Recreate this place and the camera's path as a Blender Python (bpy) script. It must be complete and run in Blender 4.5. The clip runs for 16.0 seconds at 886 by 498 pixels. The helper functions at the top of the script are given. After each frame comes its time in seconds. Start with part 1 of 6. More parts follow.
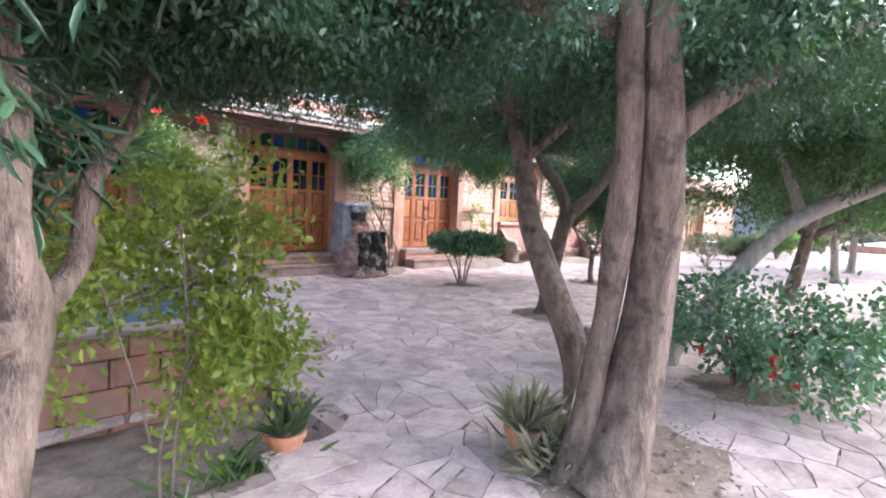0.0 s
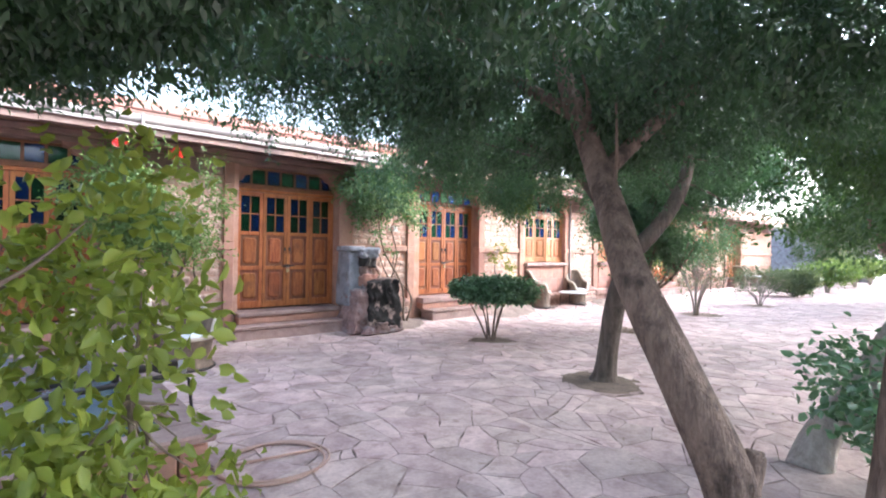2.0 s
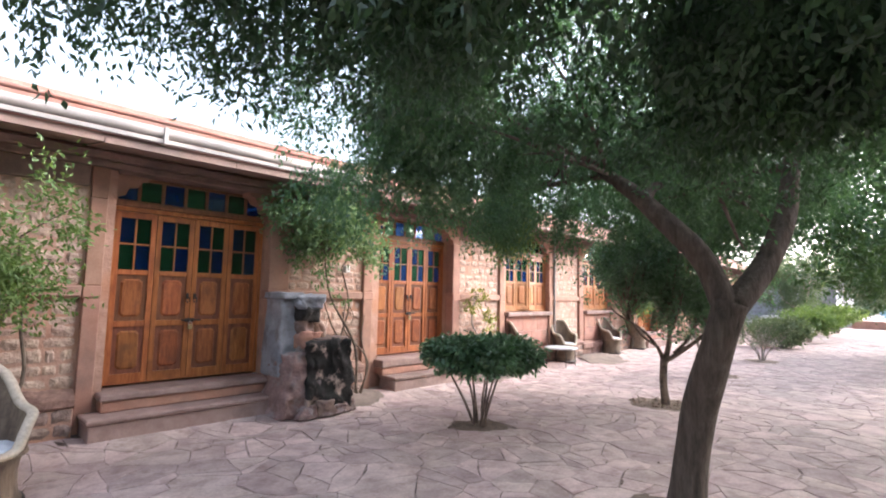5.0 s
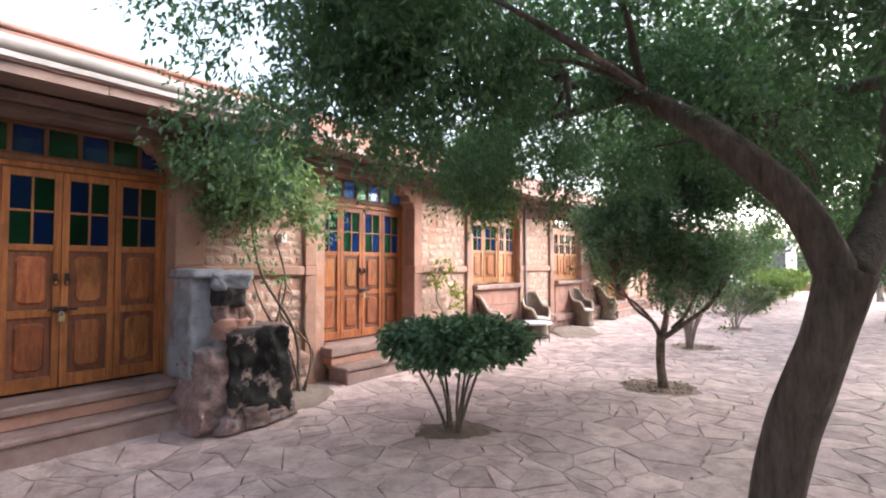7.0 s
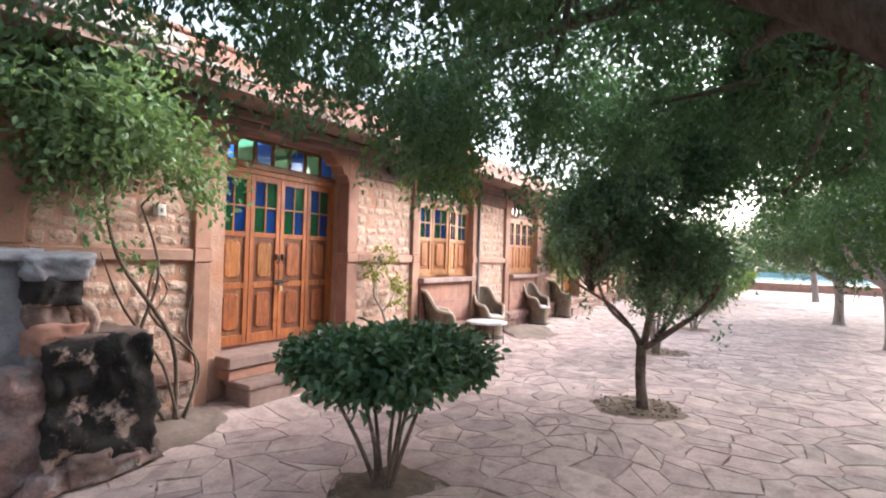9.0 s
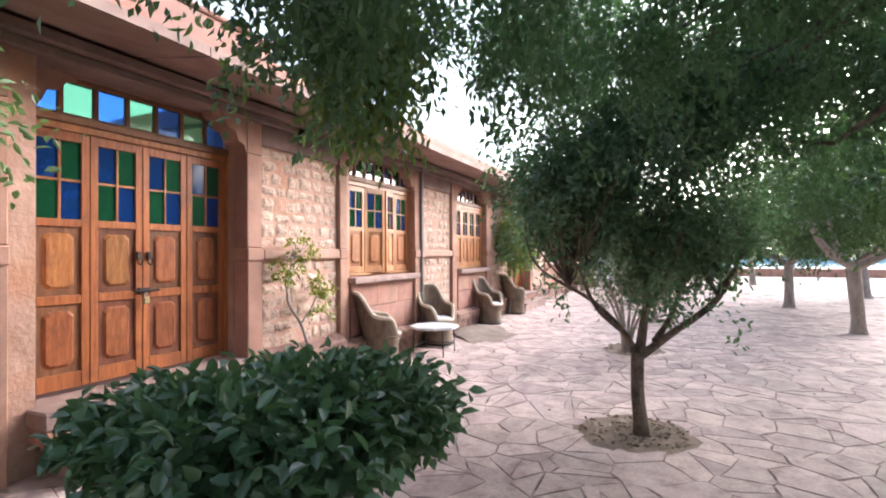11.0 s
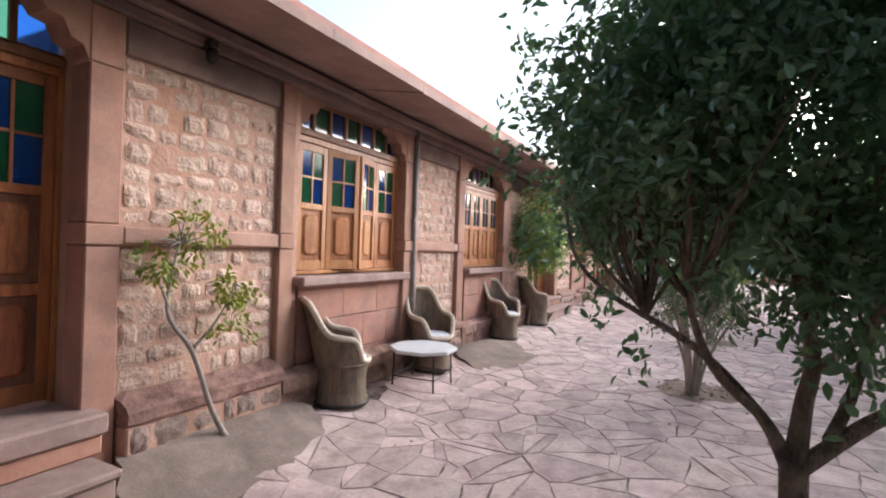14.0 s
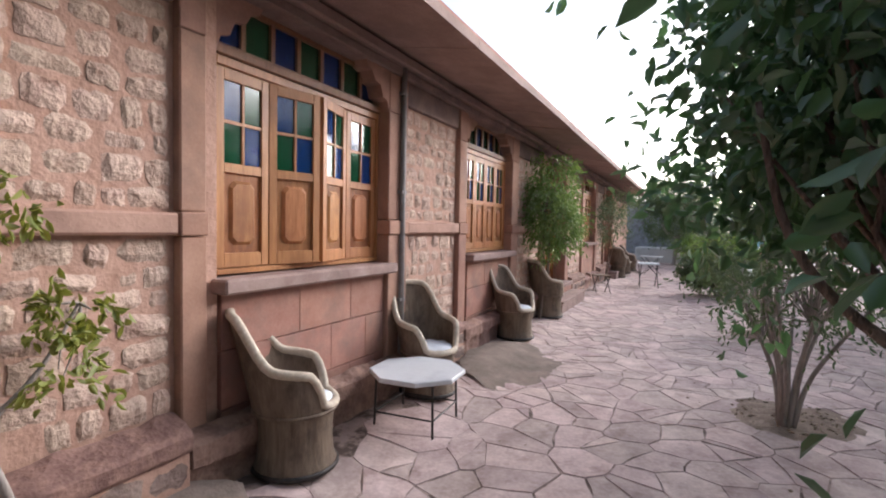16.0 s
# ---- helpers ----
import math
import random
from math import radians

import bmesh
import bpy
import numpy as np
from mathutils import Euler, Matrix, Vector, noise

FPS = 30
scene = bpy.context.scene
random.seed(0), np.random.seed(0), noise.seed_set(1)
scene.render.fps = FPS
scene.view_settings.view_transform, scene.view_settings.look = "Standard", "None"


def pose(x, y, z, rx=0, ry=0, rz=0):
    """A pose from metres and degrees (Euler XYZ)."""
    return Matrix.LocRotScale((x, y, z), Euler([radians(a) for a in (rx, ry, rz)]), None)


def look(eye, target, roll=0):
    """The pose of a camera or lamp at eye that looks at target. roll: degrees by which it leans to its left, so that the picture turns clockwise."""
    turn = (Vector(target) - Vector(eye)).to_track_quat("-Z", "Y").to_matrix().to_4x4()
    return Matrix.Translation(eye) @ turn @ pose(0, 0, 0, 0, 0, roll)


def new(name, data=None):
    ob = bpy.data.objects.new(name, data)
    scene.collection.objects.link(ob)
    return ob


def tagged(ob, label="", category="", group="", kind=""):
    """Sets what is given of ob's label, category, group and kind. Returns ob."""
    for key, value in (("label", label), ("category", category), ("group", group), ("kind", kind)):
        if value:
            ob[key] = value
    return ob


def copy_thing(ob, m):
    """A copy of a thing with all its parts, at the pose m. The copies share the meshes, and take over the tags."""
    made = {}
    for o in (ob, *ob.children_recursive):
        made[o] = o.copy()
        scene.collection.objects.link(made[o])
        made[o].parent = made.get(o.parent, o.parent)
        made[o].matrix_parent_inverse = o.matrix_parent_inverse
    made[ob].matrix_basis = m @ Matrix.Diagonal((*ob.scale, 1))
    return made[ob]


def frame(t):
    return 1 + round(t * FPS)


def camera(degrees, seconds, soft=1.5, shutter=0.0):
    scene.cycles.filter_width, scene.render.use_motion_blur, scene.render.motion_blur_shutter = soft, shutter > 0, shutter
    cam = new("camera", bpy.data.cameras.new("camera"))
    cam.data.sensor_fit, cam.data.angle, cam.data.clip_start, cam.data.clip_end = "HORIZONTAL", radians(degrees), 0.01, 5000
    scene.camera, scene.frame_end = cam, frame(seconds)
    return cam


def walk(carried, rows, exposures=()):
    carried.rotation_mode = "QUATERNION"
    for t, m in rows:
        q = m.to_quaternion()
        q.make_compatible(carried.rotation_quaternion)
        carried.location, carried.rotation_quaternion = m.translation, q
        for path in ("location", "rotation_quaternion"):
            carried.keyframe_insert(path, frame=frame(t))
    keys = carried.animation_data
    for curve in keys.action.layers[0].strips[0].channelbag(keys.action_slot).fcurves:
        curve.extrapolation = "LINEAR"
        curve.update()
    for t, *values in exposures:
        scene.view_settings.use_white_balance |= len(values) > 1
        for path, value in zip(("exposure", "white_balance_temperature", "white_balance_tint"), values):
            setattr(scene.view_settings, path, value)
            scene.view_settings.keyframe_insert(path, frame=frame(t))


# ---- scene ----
cam = camera(83.6, 16.0, soft=2.0)
PATH = [
    (0, (0.485, 0.005, 1.568), (1.849, 1.46, 1.408), 2.8),
    (0.5, (0.667, 0.313, 1.519), (1.931, 1.855, 1.356), 1.8),
    (1, (0.95, 0.668, 1.502), (2.265, 2.169, 1.367), 1),
    (1.5, (1.174, 0.961, 1.525), (2.525, 2.432, 1.426), 0.2),
    (2, (1.432, 1.278, 1.581), (2.756, 2.777, 1.584), 0.9),
    (2.5, (1.651, 1.652, 1.616), (3.021, 3.107, 1.715), 0.8),
    (3, (1.844, 1.984, 1.627), (3.276, 3.377, 1.714), 1.2),
    (3.2, (1.958, 2.129, 1.635), (3.367, 3.545, 1.737), 1.9),
    (5.3, (3.007, 3.375, 1.648), (4.472, 4.724, 1.83), 1.1),
    (5.5, (3.116, 3.487, 1.621), (4.6, 4.816, 1.794), 1.1),
    (6, (3.317, 3.801, 1.642), (4.89, 5.029, 1.786), 1.1),
    (6.5, (3.591, 4.048, 1.643), (5.188, 5.248, 1.748), 0.2),
    (7, (3.833, 4.232, 1.654), (5.406, 5.465, 1.721), 0.0),
    (7.5, (4.081, 4.453, 1.677), (5.69, 5.64, 1.726), -0.3),
    (8, (4.369, 4.647, 1.661), (6.043, 5.74, 1.698), -0.8),
    (8.5, (4.706, 4.805, 1.678), (6.394, 5.877, 1.711), 0.4),
    (9, (5.021, 5.031, 1.655), (6.716, 6.092, 1.682), 1.7),
    (9.5, (5.296, 5.222, 1.673), (7.041, 6.198, 1.695), 0.6),
    (9.7, (5.433, 5.29, 1.657), (7.193, 6.241, 1.677), -0.4),
    (11.8, (6.88, 5.906, 1.58), (8.703, 6.729, 1.593), 0.5),
    (12, (7.013, 5.915, 1.587), (8.832, 6.747, 1.592), 0.8),
    (12.5, (7.35, 6.078, 1.594), (9.189, 6.864, 1.612), 0.9),
    (13, (7.701, 6.238, 1.55), (9.561, 6.972, 1.583), -0.3),
    (13.5, (8.029, 6.31, 1.571), (9.845, 7.149, 1.595), 1.2),
    (14, (8.416, 6.462, 1.57), (10.19, 7.386, 1.568), 1.9),
    (14.5, (8.757, 6.608, 1.595), (10.528, 7.536, 1.565), 1.6),
    (15, (9.14, 6.812, 1.618), (10.886, 7.784, 1.556), 1.7),
    (15.5, (9.451, 7.062, 1.59), (11.202, 8.025, 1.515), 1.7),
    (16, (9.831, 7.283, 1.595), (11.621, 8.171, 1.508), 1.1),
]
walk(cam, [(t, look(eye, target, roll)) for t, eye, target, roll in PATH], exposures=[(0.0, 2.9, 5500, 13), (1.5, 3.08, 5550, 13), (3.0, 2.85, 5600, 13), (5.5, 2.45, 6000, 14), (7.5, 2.4, 6050, 14), (9.0, 2.3, 6050, 13), (12.0, 2.15, 5850, 13), (13.0, 1.9, 5850, 13), (14.5, 1.4, 5850, 13), (16.0, 1.2, 5800, 13)])

# ---- world, sun ----
world = bpy.data.worlds.new("overcast_evening")
scene.world = world
world.use_nodes = True
wt = world.node_tree
sky = wt.nodes.new("ShaderNodeTexSky")
sky.sky_type = "NISHITA"
sky.sun_disc = False
sky.sun_elevation, sky.sun_rotation = radians(16), radians(118)
sky.air_density, sky.dust_density, sky.ozone_density = 1.0, 4.0, 1.0
haze = wt.nodes.new("ShaderNodeHueSaturation")
haze.inputs["Saturation"].default_value = 0.5
bg = wt.nodes["Background"]
bg.inputs["Strength"].default_value = 0.15
wt.links.new(sky.outputs[0], haze.inputs["Color"])
wt.links.new(haze.outputs[0], bg.inputs["Color"])
sun = new("sun", bpy.data.lights.new("sun", "SUN"))
sun.data.energy, sun.data.angle, sun.data.color = 1.2, radians(40), (1.0, 0.95, 0.9)
sun.matrix_world = look((8, -6, 6), (0, 0, 0))


# ---- materials ----
def rgb(c):
    return (c[0], c[1], c[2], 1.0)


def surface(name, low, high, rough=0.85, scale=6.0, fine=60.0, bump=0.3, dist=0.01, metal=0.0, stain=None, stain_scale=1.2, rand=0.0, stretch=(1, 1, 1), stain_at=(0.5, 0.68), spec=0.3, island=False):
    """A surface with broad mottling, fine grain, optional stains and variation from piece to piece."""
    m = bpy.data.materials.new(name)
    m.use_nodes = True
    nt = m.node_tree
    p = nt.nodes["Principled BSDF"]
    co = nt.nodes.new("ShaderNodeTexCoord")
    geo = nt.nodes.new("ShaderNodeNewGeometry")
    mp = nt.nodes.new("ShaderNodeMapping")
    mp.inputs["Scale"].default_value = stretch
    nt.links.new(geo.outputs["Position"], mp.inputs["Vector"])
    a = nt.nodes.new("ShaderNodeTexNoise")
    a.inputs["Scale"].default_value, a.inputs["Detail"].default_value, a.inputs["Roughness"].default_value = scale, 6, 0.62
    b = nt.nodes.new("ShaderNodeTexNoise")
    b.inputs["Scale"].default_value, b.inputs["Detail"].default_value = fine, 4
    nt.links.new(mp.outputs[0], a.inputs["Vector"])
    nt.links.new(mp.outputs[0], b.inputs["Vector"])
    mix = nt.nodes.new("ShaderNodeMath")
    mix.operation = "MULTIPLY_ADD"
    mix.inputs[1].default_value = 0.35
    nt.links.new(b.outputs["Fac"], mix.inputs[0])
    nt.links.new(a.outputs["Fac"], mix.inputs[2])
    ramp = nt.nodes.new("ShaderNodeValToRGB")
    ramp.color_ramp.elements[0].position, ramp.color_ramp.elements[1].position = 0.45, 0.88
    ramp.color_ramp.elements[0].color, ramp.color_ramp.elements[1].color = rgb(low), rgb(high)
    nt.links.new(mix.outputs[0], ramp.inputs[0])
    col = ramp.outputs[0]
    if stain:
        s = nt.nodes.new("ShaderNodeTexNoise")
        s.inputs["Scale"].default_value, s.inputs["Detail"].default_value, s.inputs["Roughness"].default_value = stain_scale, 7, 0.65
        nt.links.new(geo.outputs["Position"], s.inputs["Vector"])
        sr = nt.nodes.new("ShaderNodeValToRGB")
        sr.color_ramp.elements[0].position, sr.color_ramp.elements[1].position = stain_at
        nt.links.new(s.outputs["Fac"], sr.inputs[0])
        mx = nt.nodes.new("ShaderNodeMixRGB")
        nt.links.new(sr.outputs[0], mx.inputs[0])
        nt.links.new(col, mx.inputs[1])
        mx.inputs[2].default_value = rgb(stain)
        col = mx.outputs[0]
    if rand:
        info = nt.nodes.new("ShaderNodeObjectInfo")
        src = info.outputs["Random"]
        if island:
            src = geo.outputs["Random Per Island"]
        h = nt.nodes.new("ShaderNodeHueSaturation")
        v = nt.nodes.new("ShaderNodeMapRange")
        v.inputs["To Min"].default_value, v.inputs["To Max"].default_value = 1 - rand, 1 + rand
        nt.links.new(src, v.inputs["Value"])
        nt.links.new(v.outputs[0], h.inputs["Value"])
        hv = nt.nodes.new("ShaderNodeMath")
        hv.operation = "MULTIPLY"
        hv.inputs[1].default_value = 7.31
        nt.links.new(src, hv.inputs[0])
        hf = nt.nodes.new("ShaderNodeMath")
        hf.operation = "FRACT"
        nt.links.new(hv.outputs[0], hf.inputs[0])
        hr = nt.nodes.new("ShaderNodeMapRange")
        hr.inputs["To Min"].default_value, hr.inputs["To Max"].default_value = 0.5 - rand * 0.06, 0.5 + rand * 0.06
        nt.links.new(hf.outputs[0], hr.inputs["Value"])
        nt.links.new(hr.outputs[0], h.inputs["Hue"])
        nt.links.new(col, h.inputs["Color"])
        col = h.outputs[0]
    nt.links.new(col, p.inputs["Base Color"])
    p.inputs["Roughness"].default_value = rough
    p.inputs["Metallic"].default_value = metal
    p.inputs["Specular IOR Level"].default_value = spec
    if bump:
        bn = nt.nodes.new("ShaderNodeBump")
        bn.inputs["Strength"].default_value, bn.inputs["Distance"].default_value = bump, dist
        nt.links.new(mix.outputs[0], bn.inputs["Height"])
        nt.links.new(bn.outputs[0], p.inputs["Normal"])
    return m


def leaf_material(name, low, high, rough=0.45, glow=0.3, spec=0.55):
    """Leaves: glossy skin, some light through the blade, colour varied from leaf to leaf."""
    m = bpy.data.materials.new(name)
    m.use_nodes = True
    nt = m.node_tree
    p = nt.nodes["Principled BSDF"]
    out = nt.nodes["Material Output"]
    geo = nt.nodes.new("ShaderNodeNewGeometry")
    ramp = nt.nodes.new("ShaderNodeValToRGB")
    ramp.color_ramp.elements[0].color, ramp.color_ramp.elements[1].color = rgb(low), rgb(high)
    n = nt.nodes.new("ShaderNodeTexNoise")
    n.inputs["Scale"].default_value = 1.6
    nt.links.new(geo.outputs["Position"], n.inputs["Vector"])
    mm = nt.nodes.new("ShaderNodeMath")
    mm.operation = "MULTIPLY_ADD"
    mm.inputs[1].default_value = 0.6
    nt.links.new(geo.outputs["Random Per Island"], mm.inputs[0])
    sub = nt.nodes.new("ShaderNodeMath")
    sub.operation = "SUBTRACT"
    sub.inputs[1].default_value = 0.3
    nt.links.new(n.outputs["Fac"], sub.inputs[0])
    nt.links.new(sub.outputs[0], mm.inputs[2])
    nt.links.new(mm.outputs[0], ramp.inputs[0])
    nt.links.new(ramp.outputs[0], p.inputs["Base Color"])
    p.inputs["Roughness"].default_value = rough
    p.inputs["Specular IOR Level"].default_value = spec
    tr = nt.nodes.new("ShaderNodeBsdfTranslucent")
    warm = nt.nodes.new("ShaderNodeMixRGB")
    warm.inputs[0].default_value = 0.5
    warm.inputs[2].default_value = (high[0] * 1.6, high[1] * 1.5, high[2] * 0.6, 1)
    nt.links.new(ramp.outputs[0], warm.inputs[1])
    nt.links.new(warm.outputs[0], tr.inputs["Color"])
    mx = nt.nodes.new("ShaderNodeMixShader")
    mx.inputs[0].default_value = glow
    nt.links.new(p.outputs[0], mx.inputs[1])
    nt.links.new(tr.outputs[0], mx.inputs[2])
    nt.links.new(mx.outputs[0], out.inputs["Surface"])
    return m


def glass_material(name, color, clear=0.45):
    m = surface(name, color, [c * 1.15 for c in color], rough=0.06, scale=9, bump=0.12, dist=0.002, spec=0.6)
    m.node_tree.nodes["Principled BSDF"].inputs["Transmission Weight"].default_value = clear
    return m


M_STONE = surface("sandstone_rubble", (0.36, 0.24, 0.185), (0.61, 0.465, 0.37), scale=9, fine=42, bump=1.0, dist=0.028, stain=(0.29, 0.18, 0.135), stain_scale=14, stain_at=(0.57, 0.68), rand=0.09)
# darker than the wall's stones: shadow at the wall's foot put into the colour
M_FOOTING = surface("shaded_footing_stone", (0.17, 0.115, 0.095), (0.36, 0.27, 0.225), scale=8, fine=40, bump=1.0, dist=0.025, stain=(0.12, 0.08, 0.065), stain_scale=7, stain_at=(0.55, 0.68), rand=0.12)
M_MORTAR = surface("pink_mortar", (0.38, 0.22, 0.16), (0.53, 0.345, 0.265), scale=5, fine=30, bump=0.9, dist=0.02, stain=(0.45, 0.24, 0.155), stain_scale=1.3, stain_at=(0.53, 0.66))
M_DRESSED = surface("dressed_red_sandstone", (0.31, 0.165, 0.115), (0.44, 0.26, 0.19), scale=3, fine=60, bump=0.4, dist=0.008, stain=(0.23, 0.145, 0.115), stain_scale=2.2, stain_at=(0.48, 0.72), rand=0.08)
M_COURSE = surface("lime_washed_course", (0.34, 0.20, 0.148), (0.48, 0.305, 0.235), scale=4, fine=50, bump=0.7, dist=0.012, stain=(0.28, 0.175, 0.135), stain_scale=2.6, stain_at=(0.5, 0.7))
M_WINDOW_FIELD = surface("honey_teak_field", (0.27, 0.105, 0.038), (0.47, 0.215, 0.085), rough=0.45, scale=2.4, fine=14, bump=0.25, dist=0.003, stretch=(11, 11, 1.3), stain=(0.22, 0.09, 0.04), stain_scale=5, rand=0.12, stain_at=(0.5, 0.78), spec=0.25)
# same honey wood as the field, darkened for the shade of the sunk border
M_WINDOW_PANEL = surface("shaded_honey_panel", (0.20, 0.078, 0.032), (0.36, 0.15, 0.06), rough=0.45, scale=2.4, fine=14, bump=0.25, dist=0.003, stretch=(11, 11, 1.3), stain=(0.14, 0.055, 0.028), stain_scale=5, rand=0.12, stain_at=(0.5, 0.78), spec=0.25)
M_BLOCK = surface("red_sandstone_block", (0.33, 0.155, 0.11), (0.44, 0.25, 0.185), scale=4, fine=60, bump=0.4, dist=0.006, stain=(0.27, 0.165, 0.13), stain_scale=3.2, stain_at=(0.48, 0.68), rand=0.10)
M_STEP = surface("worn_step_stone", (0.24, 0.155, 0.135), (0.38, 0.275, 0.24), scale=5, fine=70, bump=0.4, dist=0.006, stain=(0.2, 0.14, 0.12), stain_scale=2, rand=0.06)
M_PLINTH = surface("worn_plinth_stone", (0.15, 0.082, 0.064), (0.33, 0.205, 0.165), scale=7, fine=40, bump=1.0, dist=0.02, stain=(0.36, 0.22, 0.165), stain_scale=3.5, stain_at=(0.52, 0.66), rand=0.12)
M_PAVE = surface("sandstone_paver", (0.345, 0.25, 0.225), (0.64, 0.505, 0.465), rough=0.78, scale=3.6, fine=34, bump=0.7, dist=0.008, stain=(0.31, 0.215, 0.185), stain_scale=5.5, stain_at=(0.53, 0.72), rand=0.17)
M_PAVE_FAR = surface("sandstone_paver_far", (0.345, 0.25, 0.225), (0.64, 0.505, 0.465), rough=0.78, scale=3.6, fine=34, bump=0.7, dist=0.008, stain=(0.31, 0.215, 0.185), stain_scale=5.5, stain_at=(0.53, 0.72), rand=0.17, island=True)
M_JOINT = surface("dusty_joint", (0.25, 0.18, 0.155), (0.45, 0.345, 0.305), rough=0.95, scale=2.6, fine=80, bump=0.5, dist=0.01, stain=(0.12, 0.085, 0.07), stain_scale=4.5, stain_at=(0.46, 0.55))
M_DUST = surface("dusty_bed", (0.15, 0.115, 0.092), (0.27, 0.21, 0.172), rough=0.95, scale=3, fine=60, bump=0.8, dist=0.02, stain=(0.32, 0.25, 0.21), stain_scale=3.5, stain_at=(0.5, 0.7))
M_SOIL = surface("dry_soil", (0.15, 0.105, 0.078), (0.33, 0.25, 0.195), rough=0.95, scale=6, fine=45, bump=1.0, dist=0.025, stain=(0.40, 0.31, 0.25), stain_scale=5, stain_at=(0.56, 0.7))
M_DARK_SOIL = surface("damp_soil", (0.11, 0.08, 0.06), (0.22, 0.165, 0.125), rough=0.95, scale=7, fine=50, bump=1.0, dist=0.02)
M_LITTER = surface("dry_leaf_litter", (0.2, 0.15, 0.1), (0.42, 0.34, 0.26), rough=0.9, scale=8, bump=0.2, rand=0.35, island=True)
M_ROOF = surface("red_roof_stone", (0.30, 0.135, 0.10), (0.42, 0.225, 0.18), scale=4, fine=50, bump=0.4, stain=(0.28, 0.17, 0.14))
M_EAVE = surface("eave_slab", (0.23, 0.15, 0.125), (0.36, 0.25, 0.21), scale=3, fine=50, bump=0.4, stain=(0.22, 0.16, 0.14))
M_GUTTER = surface("pale_gutter", (0.25, 0.225, 0.21), (0.36, 0.33, 0.31), rough=0.55, scale=5, bump=0.1, stain=(0.4, 0.36, 0.33))
M_PIPE = surface("grey_pipe", (0.20, 0.18, 0.17), (0.32, 0.3, 0.29), rough=0.6, scale=8, bump=0.15)
M_WOOD = surface("oiled_teak", (0.22, 0.07, 0.021), (0.48, 0.185, 0.06), rough=0.42, scale=2.2, fine=14, bump=0.2, dist=0.003, stretch=(14, 14, 1.2), stain=(0.20, 0.08, 0.035), stain_scale=2.6, rand=0.12, stain_at=(0.5, 0.72), spec=0.25)
M_WOOD_LIGHT = surface("pale_teak", (0.33, 0.13, 0.045), (0.52, 0.24, 0.09), rough=0.45, scale=2.2, fine=14, bump=0.2, dist=0.003, stretch=(14, 14, 1.2), stain=(0.30, 0.12, 0.045), stain_scale=3, rand=0.1, stain_at=(0.5, 0.75), spec=0.45)
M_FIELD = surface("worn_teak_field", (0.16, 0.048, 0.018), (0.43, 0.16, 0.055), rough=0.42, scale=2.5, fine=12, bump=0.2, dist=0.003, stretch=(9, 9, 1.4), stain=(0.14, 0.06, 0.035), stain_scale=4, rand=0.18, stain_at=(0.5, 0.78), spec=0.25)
# dark stained teak, with the sunk border's shade put into the colour too
M_PANEL = surface("shaded_teak_panel", (0.10, 0.038, 0.024), (0.24, 0.10, 0.05), rough=0.4, scale=2.5, fine=12, bump=0.2, dist=0.003, stretch=(10, 10, 1.5), stain=(0.13, 0.055, 0.03), stain_scale=5, rand=0.16, stain_at=(0.45, 0.75), spec=0.25)
M_FRAME = surface("dark_teak_frame", (0.16, 0.07, 0.035), (0.27, 0.125, 0.06), rough=0.5, scale=2.5, fine=12, bump=0.2, dist=0.003, stretch=(10, 10, 1.5))
M_BLUE = glass_material("blue_glass", (0.012, 0.055, 0.22))
M_GREEN = glass_material("green_glass", (0.015, 0.10, 0.045))
M_BLUE_CLEAR = glass_material("clear_blue_glass", (0.07, 0.25, 0.8), 0.95)
M_GREEN_CLEAR = glass_material("clear_green_glass", (0.22, 0.6, 0.33), 0.95)
# shaded copies of the same glass, for panes before dark rooms
M_BLUE_UNLIT = glass_material("unlit_blue_glass", (0.012, 0.055, 0.22), 0.85)
M_GREEN_UNLIT = glass_material("unlit_green_glass", (0.015, 0.10, 0.045), 0.85)
# near-black: the darkness of unlit rooms is put into the wall colour
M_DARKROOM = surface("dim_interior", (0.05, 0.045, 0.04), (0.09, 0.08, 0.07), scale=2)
M_IRON = surface("black_iron", (0.03, 0.028, 0.026), (0.07, 0.06, 0.055), rough=0.5, metal=0.6, scale=20, bump=0.2, dist=0.002)
M_BRASS = surface("dull_brass", (0.35, 0.27, 0.14), (0.5, 0.4, 0.22), rough=0.4, metal=0.8, scale=20, bump=0.1, dist=0.002)
M_CANE = surface("brown_cane", (0.115, 0.08, 0.055), (0.25, 0.185, 0.13), rough=0.7, scale=3, fine=22, bump=0.7, dist=0.008, stretch=(9, 9, 1), stain=(0.09, 0.065, 0.05), stain_scale=4, rand=0.08)
M_RIM = surface("pale_cane_binding", (0.44, 0.36, 0.27), (0.64, 0.55, 0.44), rough=0.65, scale=8, fine=60, bump=0.6, dist=0.004, stretch=(4, 4, 4), rand=0.06)
M_CUSHION = surface("white_cushion_cloth", (0.60, 0.63, 0.68), (0.78, 0.80, 0.83), rough=0.9, scale=6, fine=120, bump=0.3, dist=0.004)
M_TABLETOP = surface("white_marble_top", (0.62, 0.63, 0.64), (0.76, 0.77, 0.78), rough=0.35, scale=3, bump=0.05, stain=(0.55, 0.56, 0.58), stain_scale=3)
